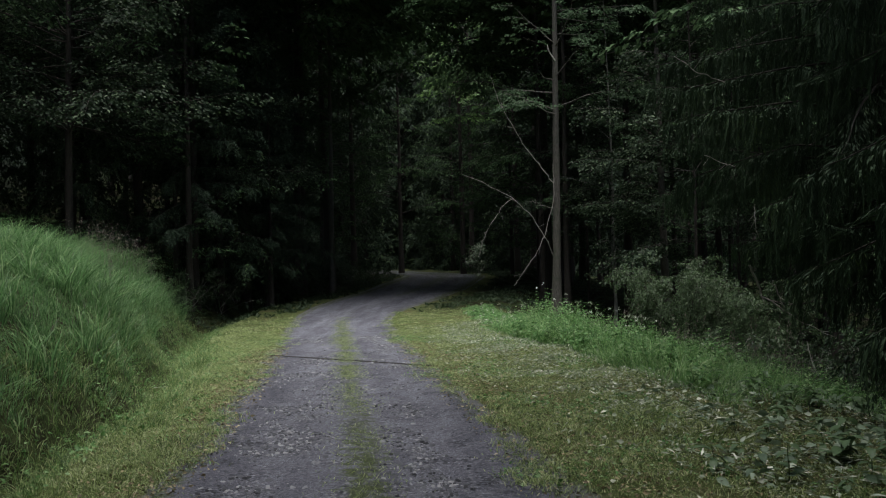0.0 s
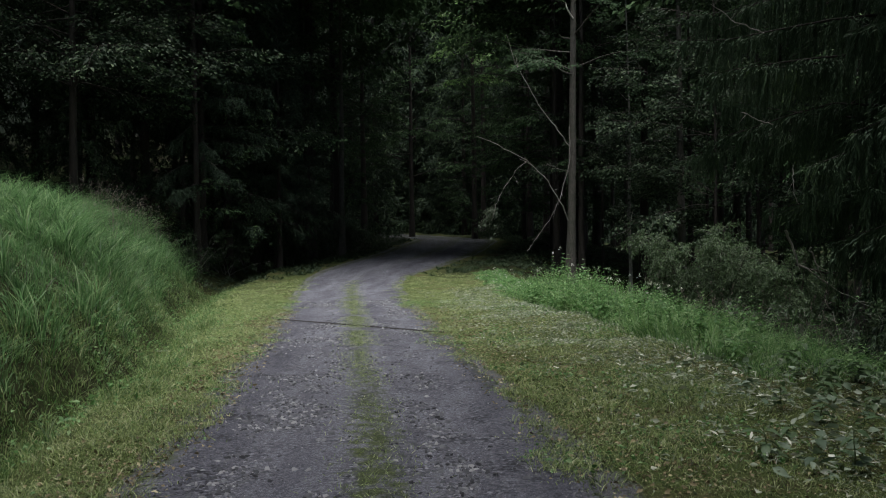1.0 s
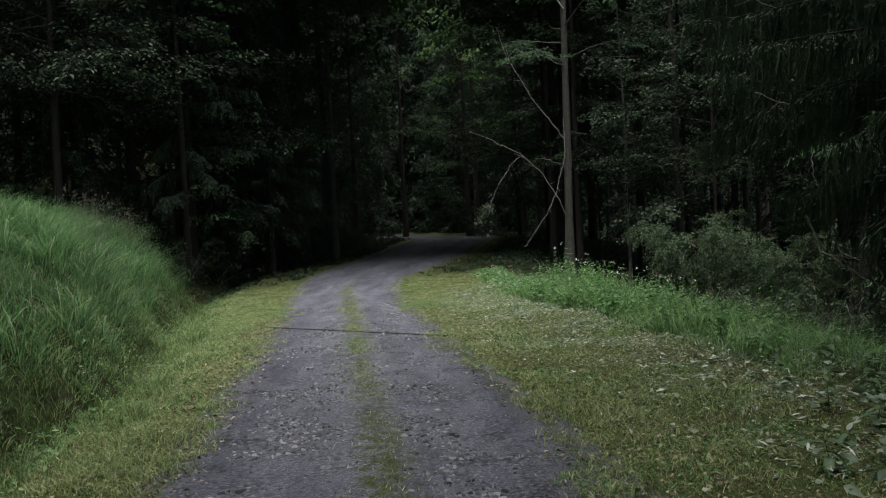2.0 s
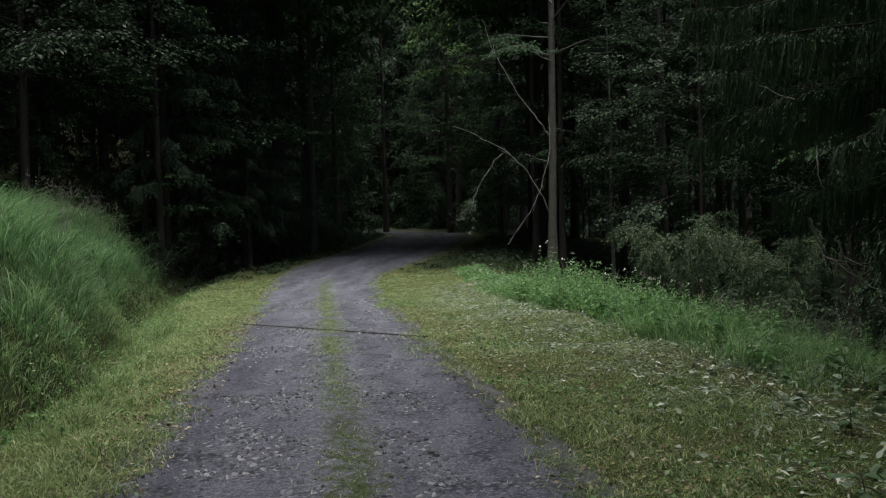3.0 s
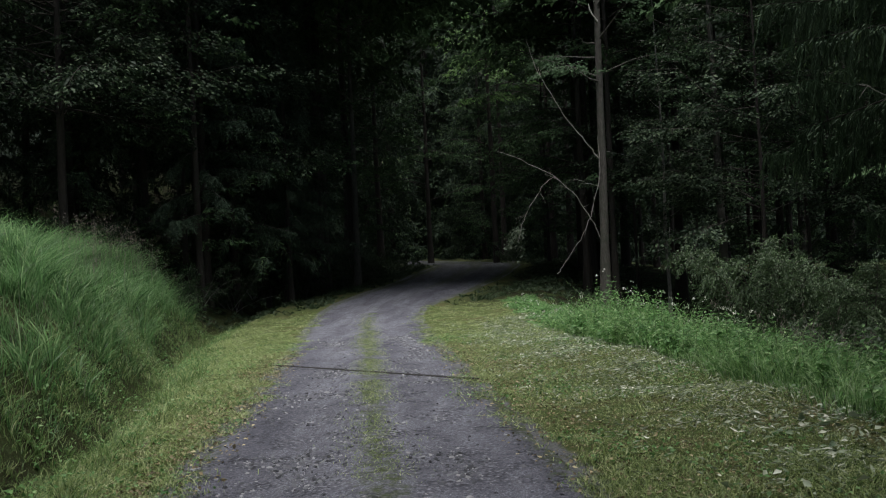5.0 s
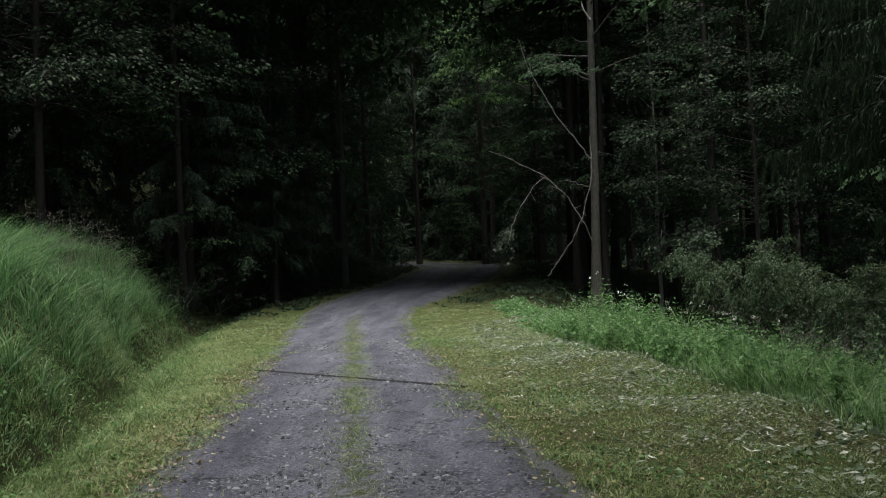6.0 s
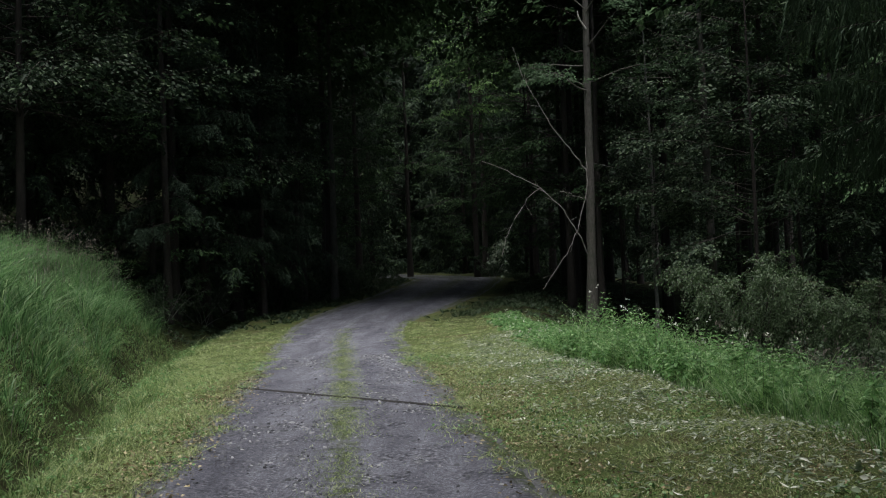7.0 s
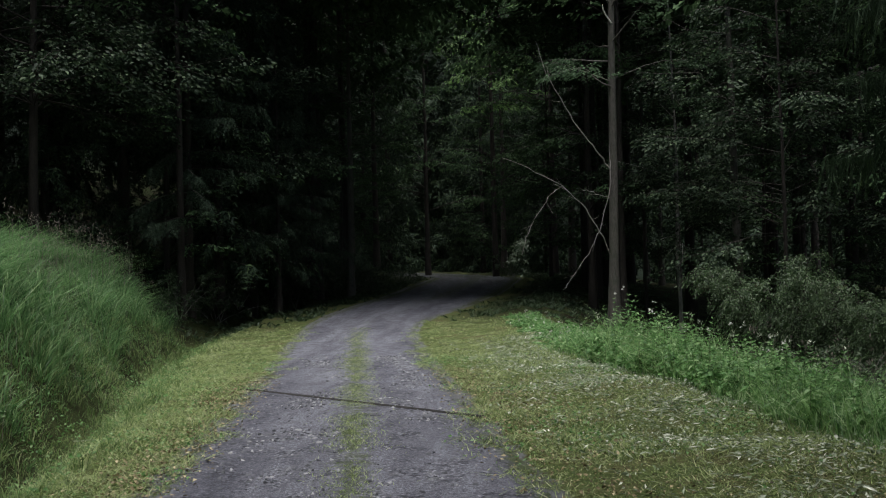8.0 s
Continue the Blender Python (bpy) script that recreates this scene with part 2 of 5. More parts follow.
def tube(geo, pts, radii, sides=7, cap=True):
    pts = np.asarray(pts, dtype=float)
    k = len(pts)
    way = unit(np.gradient(pts, axis=0))
    side = np.cross(way, (0.31, 0.17, 0.93))
    flat = np.linalg.norm(side, axis=1) < 0.2
    side[flat] = np.cross(way[flat], (1.0, 0.1, 0.0))
    side = unit(side)
    up = np.cross(side, way)
    a = np.arange(sides) * 2 * np.pi / sides
    ring = pts[:, None] + np.asarray(radii)[:, None, None] * (np.cos(a)[None, :, None] * side[:, None] + np.sin(a)[None, :, None] * up[:, None])
    i = np.arange(k - 1)[:, None] * sides + np.arange(sides)[None]
    j = np.arange(k - 1)[:, None] * sides + (np.arange(sides)[None] + 1) % sides
    f = np.stack([i, j, j + sides, i + sides], -1).reshape(-1, 4)
    geo.add(ring.reshape(-1, 3), f)
    if cap:
        geo.add(ring[-1], np.stack([np.zeros(sides - 2, int), np.arange(1, sides - 1), np.arange(2, sides)], 1))


def leaves(geo, base, way, normal, length, width, fold=0.2):
    """Folded, pointed leaves: base points, directions, normals, sizes (arrays)."""
    way, normal = unit(way), unit(normal)
    across = unit(np.cross(way, normal))
    normal = np.cross(across, way)
    n = len(base)
    length, width = np.broadcast_to(length, n)[:, None], np.broadcast_to(width, n)[:, None]
    mid = base + way * length * 0.45
    v = np.stack([base, mid + across * width / 2 + normal * width * fold, base + way * length - normal * length * 0.12, mid - across * width / 2 + normal * width * fold], 1)
    i = np.arange(n)[:, None] * 4
    geo.add(v.reshape(-1, 3), np.concatenate([i + np.array([[0, 1, 2]]), i + np.array([[0, 2, 3]])]))


def blades(geo, base, lean, height, width, rng, segments=3, droop=0.35):
    """Grass blades that taper and bend over; lean is the horizontal way in which they bend."""
    n = len(base)
    height, width, droop = (np.broadcast_to(q, n) for q in (height, width, droop))
    a = rng.uniform(0, 2 * np.pi, n)
    side = np.stack([np.cos(a), np.sin(a), np.zeros(n)], 1)
    rows = []
    for s in range(segments):
        t = s / segments
        c = base + np.stack([lean[:, 0] * height * t * t * droop * 2, lean[:, 1] * height * t * t * droop * 2, height * (t - droop * 0.6 * t ** 3)], 1)
        w = side * (width * (1 - 0.75 * t))[:, None] / 2
        rows += [c - w, c + w]
    tip = base + np.stack([lean[:, 0] * height * droop * 2, lean[:, 1] * height * droop * 2, height * (1 - droop * 0.6)], 1)
    v = np.stack(rows + [tip], 1)
    k = 2 * segments + 1
    i = np.arange(n)[:, None] * k
    f = []
    for s in range(segments - 1):
        q = 2 * s
        f += [i + np.array([[q, q + 1, q + 3]]), i + np.array([[q, q + 3, q + 2]])]
    f.append(i + np.array([[k - 3, k - 2, k - 1]]))
    geo.add(v.reshape(-1, 3), np.concatenate(f))


# ---- the lie of the land ----
def lattice(ix, iy, seed):
    h = np.sin(ix * 127.1 + iy * 311.7 + seed * 74.7) * 43758.5453
    return h - np.floor(h)


def value_noise(x, y, scale, seed=0):
    x, y = np.asarray(x, float) / scale, np.asarray(y, float) / scale
    ix, iy = np.floor(x), np.floor(y)
    fx, fy = x - ix, y - iy
    fx, fy = fx * fx * (3 - 2 * fx), fy * fy * (3 - 2 * fy)
    a, b = lattice(ix, iy, seed), lattice(ix + 1, iy, seed)
    c, d = lattice(ix, iy + 1, seed), lattice(ix + 1, iy + 1, seed)
    return (a + (b - a) * fx) * (1 - fy) + (c + (d - c) * fx) * fy - 0.5


def smooth_step(a, b, x):
    t = np.clip((np.asarray(x, float) - a) / (b - a), 0, 1)
    return t * t * (3 - 2 * t)


#       along  middle  half-width  height
TRACK = [(-40, 2.6, 1.5, 0.0), (0, -0.15, 1.52, 0.0), (6, -0.62, 1.52, 0.0), (9, -1.0, 1.53, 0.0), (12, -1.43, 1.5, 0.0), (16.5, -2.0, 1.52, 0.0),
         (22, -2.75, 1.55, 0.02), (28, -3.5, 1.6, 0.17), (32, -3.7, 1.8, 0.30), (36, -3.3, 2.3, 0.46), (46, -1.6, 2.8, 0.97), (56, -0.1, 2.9, 1.65),
         (62, 0.0, 2.7, 1.86), (72, -4.0, 3.0, 2.2), (90, -14, 3.2, 3.0), (130, -30, 3.0, 5.0)]
TY, TC, TW, TZ = (np.array(c) for c in zip(*TRACK))


def spline(y, values):
    """A smooth curve through the table of the track."""
    y = np.asarray(y, float)
    return (np.interp(y - 1.6, TY, values) + 2 * np.interp(y, TY, values) + np.interp(y + 1.6, TY, values)) / 4


def middle(y):
    return spline(y, TC)


def half(y):
    return spline(y, TW)


def rise(y):
    return spline(y, TZ)


def road_height(x, y):
    s = (x - middle(y)) / half(y)
    crown = 0.018 * np.exp(-(s / 0.22) ** 2) - 0.015 * np.exp(-((np.abs(s) - 0.5) / 0.2) ** 2)
    rim = -0.05 * smooth_step(0.86, 1.12, np.abs(s))
    d = ((x + 3.75) * 2.98 + (y - 17.7) * 3.48) / 4.582
    level = 1 - np.exp(-(d / 0.35) ** 2)
    return rise(y) + level * crown + rim + level * 0.012 * value_noise(x, y, 0.5, 3) + level * 0.016 * value_noise(x, y, 1.9, 4)


def ditch(y):
    """How far the ditch runs from the track's edge."""
    return np.interp(y, [0, 13, 16.5, 20, 22.6, 30, 38, 50, 60], [1.6, 1.6, 2.1, 2.5, 2.9, 3.3, 3.4, 2.4, 1.5])


def land(x, y):
    """Height of the ground: ditch and grassy bank on one side, verge and falling slope on the other."""
    x, y = np.asarray(x, float), np.asarray(y, float)
    c, w, z0 = middle(y), half(y), rise(y)
    u, v = c - w - x, x - c - w
    # bank
    off = u - ditch(y)
    verge = np.interp(u / ditch(y), [0, 0.62, 0.85, 1.0], [0, -0.06, -0.38, -0.58])
    body = np.interp(off, [0, 0.3, 0.65, 1.05, 1.6, 2.4, 5, 9, 14, 30, 80, 300], [-0.58, -0.34, 0.25, 0.98, 1.62, 2.12, 2.8, 3.5, 4.6, 9, 22, 50])
    wood = np.interp(off, [0, 0.8, 2.5, 7, 14, 30, 80, 300], [-0.58, 0.0, 0.8, 2.8, 6.0, 13, 30, 60])
    near = 0.78 + 0.22 * smooth_step(12, 19, y) - 0.1 * smooth_step(17, 21, y) + 0.1 * smooth_step(25, 28, y)
    k = 1 - smooth_step(26.0, 31.0, y + 0.2 * (off - 1.5))
    left = np.where(off < 0, verge, np.where(body > 0, body * near, body) * k + wood * (1 - k))
    # falling side
    right = np.interp(v, [0, 0.5, 2.2, 3.4, 4.8, 6.5, 10, 16, 40, 300], [0, -0.01, 0.05, 0.04, -0.35, -1.0, -2.0, -3.0, -5, -10])
    right = np.where(y > 30, right * (1 - 0.6 * smooth_step(30, 55, y)), right)
    z = z0 + np.where(u > 0, left, np.where(v > 0, right, 0))
    under = np.minimum(-u, -v) + 0.34 * value_noise(x, y, 0.7, 13) + 0.2 * value_noise(x, y, 0.27, 14)
    z -= 0.10 * smooth_step(0.0, 0.35, under)
    off = np.maximum(np.maximum(u, v), 0)
    amp = smooth_step(0.5, 3.0, off)
    z += (0.05 + 0.1 * amp) * value_noise(x, y, 1.1, 7) + 0.03 * value_noise(x, y, 0.33, 8) + 0.4 * smooth_step(2, 8, off) * value_noise(x, y, 5.0, 9)
    # added hillside: closes the view and hides the sky between the trees
    far = np.hypot(x, y - 30)
    z += 75 * smooth_step(78, 195, far) * smooth_step(-20, 60, y)
    return z


def stretch(fine_from, fine_to, step, lo, hi, grow=1.14):
    a = list(np.arange(fine_from, fine_to + step / 2, step))
    d, q = step, fine_to
    while q < hi:
        d *= grow
        q += d
        a.append(q)
    d, q = step, fine_from
    while q > lo:
        d *= grow
        q -= d
        a.insert(0, q)
    return np.array(a)


def sheet(name, xs, ys, height, mat, weights, keep=None):
    gx, gy = np.meshgrid(xs, ys) if xs.ndim == 1 else (xs, ys)
    z = height(gx, gy)
    ny, nx = gx.shape
    i = (np.arange(ny - 1)[:, None] * nx + np.arange(nx - 1)[None]).reshape(-1)
    geo = Geo()
    geo.add(np.stack([gx, gy, z], -1).reshape(-1, 3), np.stack([i, i + 1, i + nx + 1, i + nx], 1))
    me = geo.mesh(name, smooth=True)
    for key, fn in weights.items():
        a = me.attributes.new(key, "FLOAT", "POINT")
        a.data.foreach_set("value", fn(gx, gy).reshape(-1).astype(np.float32))
    return part(name, me, mat)


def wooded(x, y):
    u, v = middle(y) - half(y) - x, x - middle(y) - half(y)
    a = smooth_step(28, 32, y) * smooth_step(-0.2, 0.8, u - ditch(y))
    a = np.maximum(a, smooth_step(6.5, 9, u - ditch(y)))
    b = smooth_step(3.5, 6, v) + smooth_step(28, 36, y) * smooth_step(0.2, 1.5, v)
    # dead thatch on the bank; past the right verge the term paints shade
    thatch_shade = 0.85 * smooth_step(-0.5, 0.3, u - ditch(y) + 0.8 * value_noise(x, y, 0.7, 47)) + 0.7 * smooth_step(2.6, 3.4, v)
    return np.clip(np.maximum(a + b, thatch_shade), 0, 1)


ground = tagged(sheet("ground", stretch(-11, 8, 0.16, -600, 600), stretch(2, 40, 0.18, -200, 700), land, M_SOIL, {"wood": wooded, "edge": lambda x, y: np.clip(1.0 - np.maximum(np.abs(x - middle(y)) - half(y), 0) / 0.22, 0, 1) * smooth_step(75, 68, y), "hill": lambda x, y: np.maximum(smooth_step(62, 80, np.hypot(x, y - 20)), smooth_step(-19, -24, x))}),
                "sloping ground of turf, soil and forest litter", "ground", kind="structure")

ry = np.concatenate([np.arange(-40, 0, 0.8), np.arange(0, 30, 0.1), np.arange(30, 120, 0.4)])
rs = np.linspace(-1.14, 1.14, 61)
RX = middle(ry)[:, None] + rs[None] * half(ry)[:, None]
RY = np.repeat(ry[:, None], len(rs), 1)


def earth_shade_weight(x, y):
    s = (x - middle(y)) / half(y)
    strip = (0.6 + 0.08 * smooth_step(11, 7, y)) * np.exp(-((s - 0.04) / (0.14 + 0.04 * smooth_step(11, 7, y))) ** 2) * (1 - 0.6 * smooth_step(26, 34, y))
    # the last term darkens the far track in place of shade under the trees
    return strip + 0.8 * smooth_step(0.72, 1.02, np.abs(s)) + 0.4 * smooth_step(38, 46, y)


def rut_weight(x, y):
    s = (x - middle(y)) / half(y)
    return 1.2 * np.exp(-((s - 0.36) / 0.17) ** 2) * (0.5 + value_noise(x, y, 4, 31)) + 0.5 * np.exp(-((s - 0.85) / 0.3) ** 2) * (0.7 + value_noise(x, y, 3, 35)) + 1.1 * np.exp(-((s + 0.72) / 0.22) ** 2) * (0.5 + value_noise(x, y, 5, 32))


road = tagged(sheet("road", RX, RY, road_height, M_ROAD, {"earth_and_shade": earth_shade_weight, "rut": rut_weight}),
              "grey gravel forest track with a grassy middle strip", "road", kind="structure")


# ---- drain across the track ----
def drain_channel():
    """Two dark timber rails with a slot between them, let into the gravel."""
    a, b = Vector((-3.75, 17.7, 0.0)), Vector((-0.27, 14.72, 0.0))
    thing = new("drain_channel")
    thing.matrix_world = Matrix.Translation((a + b) / 2)
    d = np.array((b - a).normalized())
    nrm = np.array((-d[1], d[0], 0))
    for off, wide, top, name in ((-0.024, 0.02, 0.004, "rail"), (0.024, 0.02, 0.004, "rail"), (0.0, 0.04, -0.02, "channel_floor")):
        geo = Geo()
        rows = []
        n = 40
        for i in range(n + 1):
            p = np.array(a) + (np.array(b) - np.array(a)) * i / n + nrm * (off + 0.006 * value_noise(i * 0.6, off, 1.0, 5))
            z = 0.012 + top + 0.006 * float(value_noise(i * 0.4, 3 + off, 1.0, 6))
            q = wide / 2
            prof = [(-q, -0.1), (-q, -0.008), (-q + 0.008, 0), (q - 0.008, 0), (q, -0.008), (q, -0.1)]
            rows.append([p + nrm * s + np.array((0, 0, z - p[2] + h)) for s, h in prof])
        rows = np.array(rows) - np.array((a + b) / 2)
        i = (np.arange(n)[:, None] * 6 + np.arange(5)[None]).reshape(-1)
        geo.add(rows.reshape(-1, 3), np.stack([i, i + 1, i + 7, i + 6], 1))
        part(name, geo, M_TIMBER, thing)
    return tagged(thing, "narrow dark timber drain channel laid across the gravel track", "drain")


drain_channel()


# ---- trees ----
def bent(start, way, length, n, rng, lift=0.0, wobble=0.06):
    """A branch's line: starts along way and bends up (lift > 0) or down."""
    pts, p, d = [np.array(start, float)], np.array(start, float), unit(np.array(way, float))
    for i in range(n):
        d = unit(d + np.array((0, 0, lift / n)) + rng.normal(0, wobble, 3))
        p = p + d * length / n
        pts.append(p)
    return np.array(pts)


def along(pts, t):
    f = np.asarray(t) * (len(pts) - 1)
    i = np.minimum(f.astype(int), len(pts) - 2)
    w = (f - i)[:, None]
    return pts[i] * (1 - w) + pts[i + 1] * w, unit(pts[i + 1] - pts[i])


def stem(height, r, rng, lean=0.01, n=9, below=0.6):
    z = np.linspace(-below, height, n)
    x = np.cumsum(rng.normal(0, lean, n)) * height / n
    y = np.cumsum(rng.normal(0, lean, n)) * height / n
    x, y = x - x[1], y - y[1]
    t = (z + below) / (height + below)
    rad = r * (1 - 0.82 * t) * (1 + 0.5 * np.exp(-t * 40))
    return np.stack([x, y, z], 1), rad


def broadleaf(name, height, r, base, spread, limbs, per_limb, leaf, rng, mat=None, bark=None, sides=8, lean=0.012, top_bias=1.0, label="", fill=1.0, split=False, loose=1.0):
    """A beech-like tree: trunk, limbs that reach out and flat, layered sprays of leaves."""
    mat, bark = mat or M_BEECH, bark or M_BARK_GREY
    tree = new(name)
    g_trunk, g = Geo(), Geo()
    pts, rad = stem(height, r, rng, lean)
    tube(g_trunk, pts, rad, sides)
    part("trunk", g_trunk, bark, tree, smooth=True)
    for _ in range(limbs):
        if split:
            g = Geo()
        t = rng.uniform(0, 1) ** (1 / top_bias)
        z = base + (height * 0.97 - base) * t
        p0 = np.array([np.interp(z, pts[:, 2], pts[:, k]) for k in range(3)])
        a = rng.uniform(0, 2 * np.pi)
        L = spread * (1.05 - 0.75 * t ** 2) * rng.uniform(0.6, 1.1)
        way = np.array((math.cos(a), math.sin(a), rng.uniform(0.05, 0.6)))
        b = bent(p0, way, L, 5, rng, rng.uniform(-0.5, 0.2), 0.08)
        g.slot = 0
        tube(g, b, np.linspace(min(0.22 * r, 0.015 * L + 0.006), 0.006, 6), 3, False)
        for s in range(per_limb):
            g.slot = 0
            q = rng.uniform(0.25, 1.0)
            sp, sd = along(b, np.array([q]))
            turn = rng.choice([-1, 1]) * rng.uniform(0.3, 1.2)
            sd = sd[0]
            flat = np.array((sd[0] * math.cos(turn) - sd[1] * math.sin(turn), sd[0] * math.sin(turn) + sd[1] * math.cos(turn), sd[2] * 0.4 - 0.1))
            l2 = L * rng.uniform(0.2, 0.42)
            sb = bent(sp[0], flat, l2, 3, rng, -0.3, 0.1)
            tube(g, sb, np.linspace(0.009, 0.003, 4), 3, False)
            g.slot = 1
            n = max(8, int(fill * 0.75 * l2 / leaf ** 2))
            tt = rng.uniform(0.05, 1.05, n).clip(0, 1)
            c, d = along(sb, tt)
            sidew = unit(np.cross(d, (0, 0, 1)))
            sgn = rng.choice([-1, 1], n)[:, None]
            reach = rng.uniform(0, 0.42, n)[:, None] * l2 * (1.15 - tt[:, None])
            c = c + sidew * sgn * reach + rng.normal(0, 0.045 * loose, (n, 3)) - np.array((0, 0, 0.25 * loose)) * reach
            w = d * 0.6 + sidew * sgn * rng.uniform(0.2, 1.2, n)[:, None] + np.array((0, 0, -0.25))
            nm = np.array((0, 0, 1.0)) + rng.normal(0, 0.38 * loose, (n, 3))
            size = leaf * rng.uniform(0.7, 1.25, n)
            leaves(g, c, w, nm, size, size * 0.6)
        if split:
            part("branch", g, (bark, mat), tree)
    if not split:
        tagged(part("crown", g, (bark, mat), tree), kind="stuff")
    return tagged(tree, label, "tree")


def spruce(name, height, r, base, reach, whorl_gap, per_whorl, hang, sprig, rng, label="", density=1.0, split=False, mat=None, arch=-0.55):
    """A Norway spruce: whorls of sagging branches with curtains of hanging twigs."""
    tree = new(name)
    mat = mat or M_SPRUCE
    g_trunk, g = Geo(), Geo()
    pts, rad = stem(height, r, rng, 0.004)
    tube(g_trunk, pts, rad, 9)
    part("trunk", g_trunk, M_BARK_DARK, tree, smooth=True)
    z = base
    while z < height * 0.98:
        t = z / height
        thin = 1.0 if not split else (1.0 if z < 8.6 else 0.1)
        for k in range(per_whorl):
            a = 2 * np.pi * (k + rng.uniform(-0.3, 0.3)) / per_whorl + z * 1.7
            L = reach * (1 - t) ** 0.75 * rng.uniform(0.7, 1.1)
            if split:
                L *= 0.5 + 0.5 * min(1.0, (z - base) / 2.2)
            if L < 0.15:
                continue
            if split:
                g = Geo()
            p0 = np.array((np.interp(z, pts[:, 2], pts[:, 0]), np.interp(z, pts[:, 2], pts[:, 1]), z + rng.uniform(-0.12, 0.12)))
            way = np.array((math.cos(a), math.sin(a), -0.08 + 0.5 * t + (rng.uniform(-0.25, 0.2) if split else 0.0)))
            b = bent(p0, way, L, 5, rng, (-0.75 if split else arch) + 0.3 * t, 0.09 if split else 0.05)
            b[:, 2] += 0.16 * L * np.linspace(0, 1, 6) ** 3
            g.slot = 0
            tube(g, b, np.linspace(0.008 + 0.005 * L, 0.003, 6), 5 if split else 3, False)
            if split:
                bough = part("branch", g, M_BARK_DARK, tree)
                g = Geo()
            g.slot = 1
            if split:
                # tassels that hang straight down from the bough and its side shoots
                n = max(4, int(L * 36 * density * thin))
                tt = rng.uniform(0.12, 1.0, n)
                c, d = along(b, tt)
                sidew = unit(np.cross(d, (0, 0, 1)))
                out = rng.normal(0, 0.2, n)[:, None] * (1.2 - tt[:, None])
                c = c + sidew * out - np.array((0, 0, 0.5)) * np.abs(out)
                w = unit(np.array((0, 0, -1.0)) + d * rng.uniform(0.0, 0.22, n)[:, None] + rng.normal(0, 0.07, (n, 3)))
                spin = rng.uniform(0, np.pi, n)[:, None]
                across = unit(np.cross(w, d * np.cos(spin) + sidew * np.sin(spin)))
                l2 = hang * rng.uniform(0.3, 1.2, n) * (0.5 + 0.5 * min(1, L / 1.5))
                steps = 9
                for s in range(steps):
                    q = (s + rng.uniform(0, 0.6, n)) / steps
                    cc = c + w * (l2 * q)[:, None]
                    for sg in (-1, 1):
                        sd = w + across * sg * (0.38 - 0.2 * q)[:, None] + rng.normal(0, 0.07, (n, 3))
                        size = sprig * rng.uniform(0.8, 1.2, n) * (1.15 - 0.5 * q)
                        leaves(g, cc, sd, np.cross(w, across) + rng.normal(0, 0.25, (n, 3)), size, size * 0.17, 0.3)
                # flat side shoots on top of the bough
                n = int(L * 60 * thin)
                c, d = along(b, rng.uniform(0.1, 1.0, n))
                sidew = unit(np.cross(d, (0, 0, 1))) * rng.normal(0, 0.9, n)[:, None]
                size = sprig * rng.uniform(0.7, 1.3, n)
                c = c + sidew * 0.22 - np.array((0, 0, 0.12)) * np.linalg.norm(sidew, axis=1)[:, None]
                leaves(g, c + np.array((0, 0, 0.02)), d + sidew - np.array((0, 0, 0.3)), np.array((0, 0, 1.0)) + rng.normal(0, 0.4, (n, 3)), size, size * 0.2, 0.3)
                tagged(part("needles", g, (M_BARK_DARK, mat), bough), kind="stuff")
                continue
            n = max(4, int(L * 13 * density))
            tt = rng.uniform(0.12, 1.0, n)
            c, d = along(b, tt)
            sidew = unit(np.cross(d, (0, 0, 1)))
            sgn = rng.choice([-1, 1], n)
            l2 = hang * (0.5 + 0.8 * (1 - np.abs(tt - 0.6))) * rng.uniform(0.5, 1.2, n) * (0.4 + 0.6 * min(1, L / 1.5))
            sag = rng.uniform(0.35, 1.5, n)[:, None]
            w = unit(d * 0.7 + sidew * (sgn * rng.uniform(0.1, 1.0, n))[:, None] - np.array((0, 0, 1.0)) * sag)
            steps = max(2, int(hang / sprig * 2.0))
            for s in range(steps):
                q = (s + 0.4) / steps
                cc = c + w * (l2 * q)[:, None] - np.array((0, 0, 1.0)) * (l2 * q * q * 0.35)[:, None]
                for sg in (-1, 0, 1):
                    if sg == 0 and s % 2 and s < steps - 1:
                        continue
                    sd = unit(w * 0.9 + np.cross(w, d) * sg * 0.5 + sidew * sg * 0.35 + rng.normal(0, 0.22, (n, 3)))
                    nm = d + rng.normal(0, 0.5, (n, 3))
                    size = sprig * rng.uniform(0.6, 1.25, n) * (1.15 - 0.45 * q)
                    leaves(g, cc, sd, nm, size, size * 0.24, 0.3)
        z += whorl_gap * rng.uniform(0.75, 1.25)
    if not split:
        tagged(part("crown", g, (M_BARK_DARK, mat), tree), kind="stuff")
    return tagged(tree, label, "tree")


def place(tree, x, y, turn=0.0, size=1.0, sink=0.15):
    m = Matrix.Translation((x, y, float(land(x, y)) - sink)) @ Matrix.Rotation(turn, 4, "Z") @ Matrix.Scale(size, 4)
    return m


def put(tree, x, y, turn=0.0, size=1.0):
    tree.matrix_world = place(tree, x, y, turn, size)
    return tree


def rows_of(tree, spots, group, rng):
    for x, y, size in spots:
        o = copy_thing(tree, place(tree, x, y, rng.uniform(0, 6.28), size))
        tagged(o, group=group)


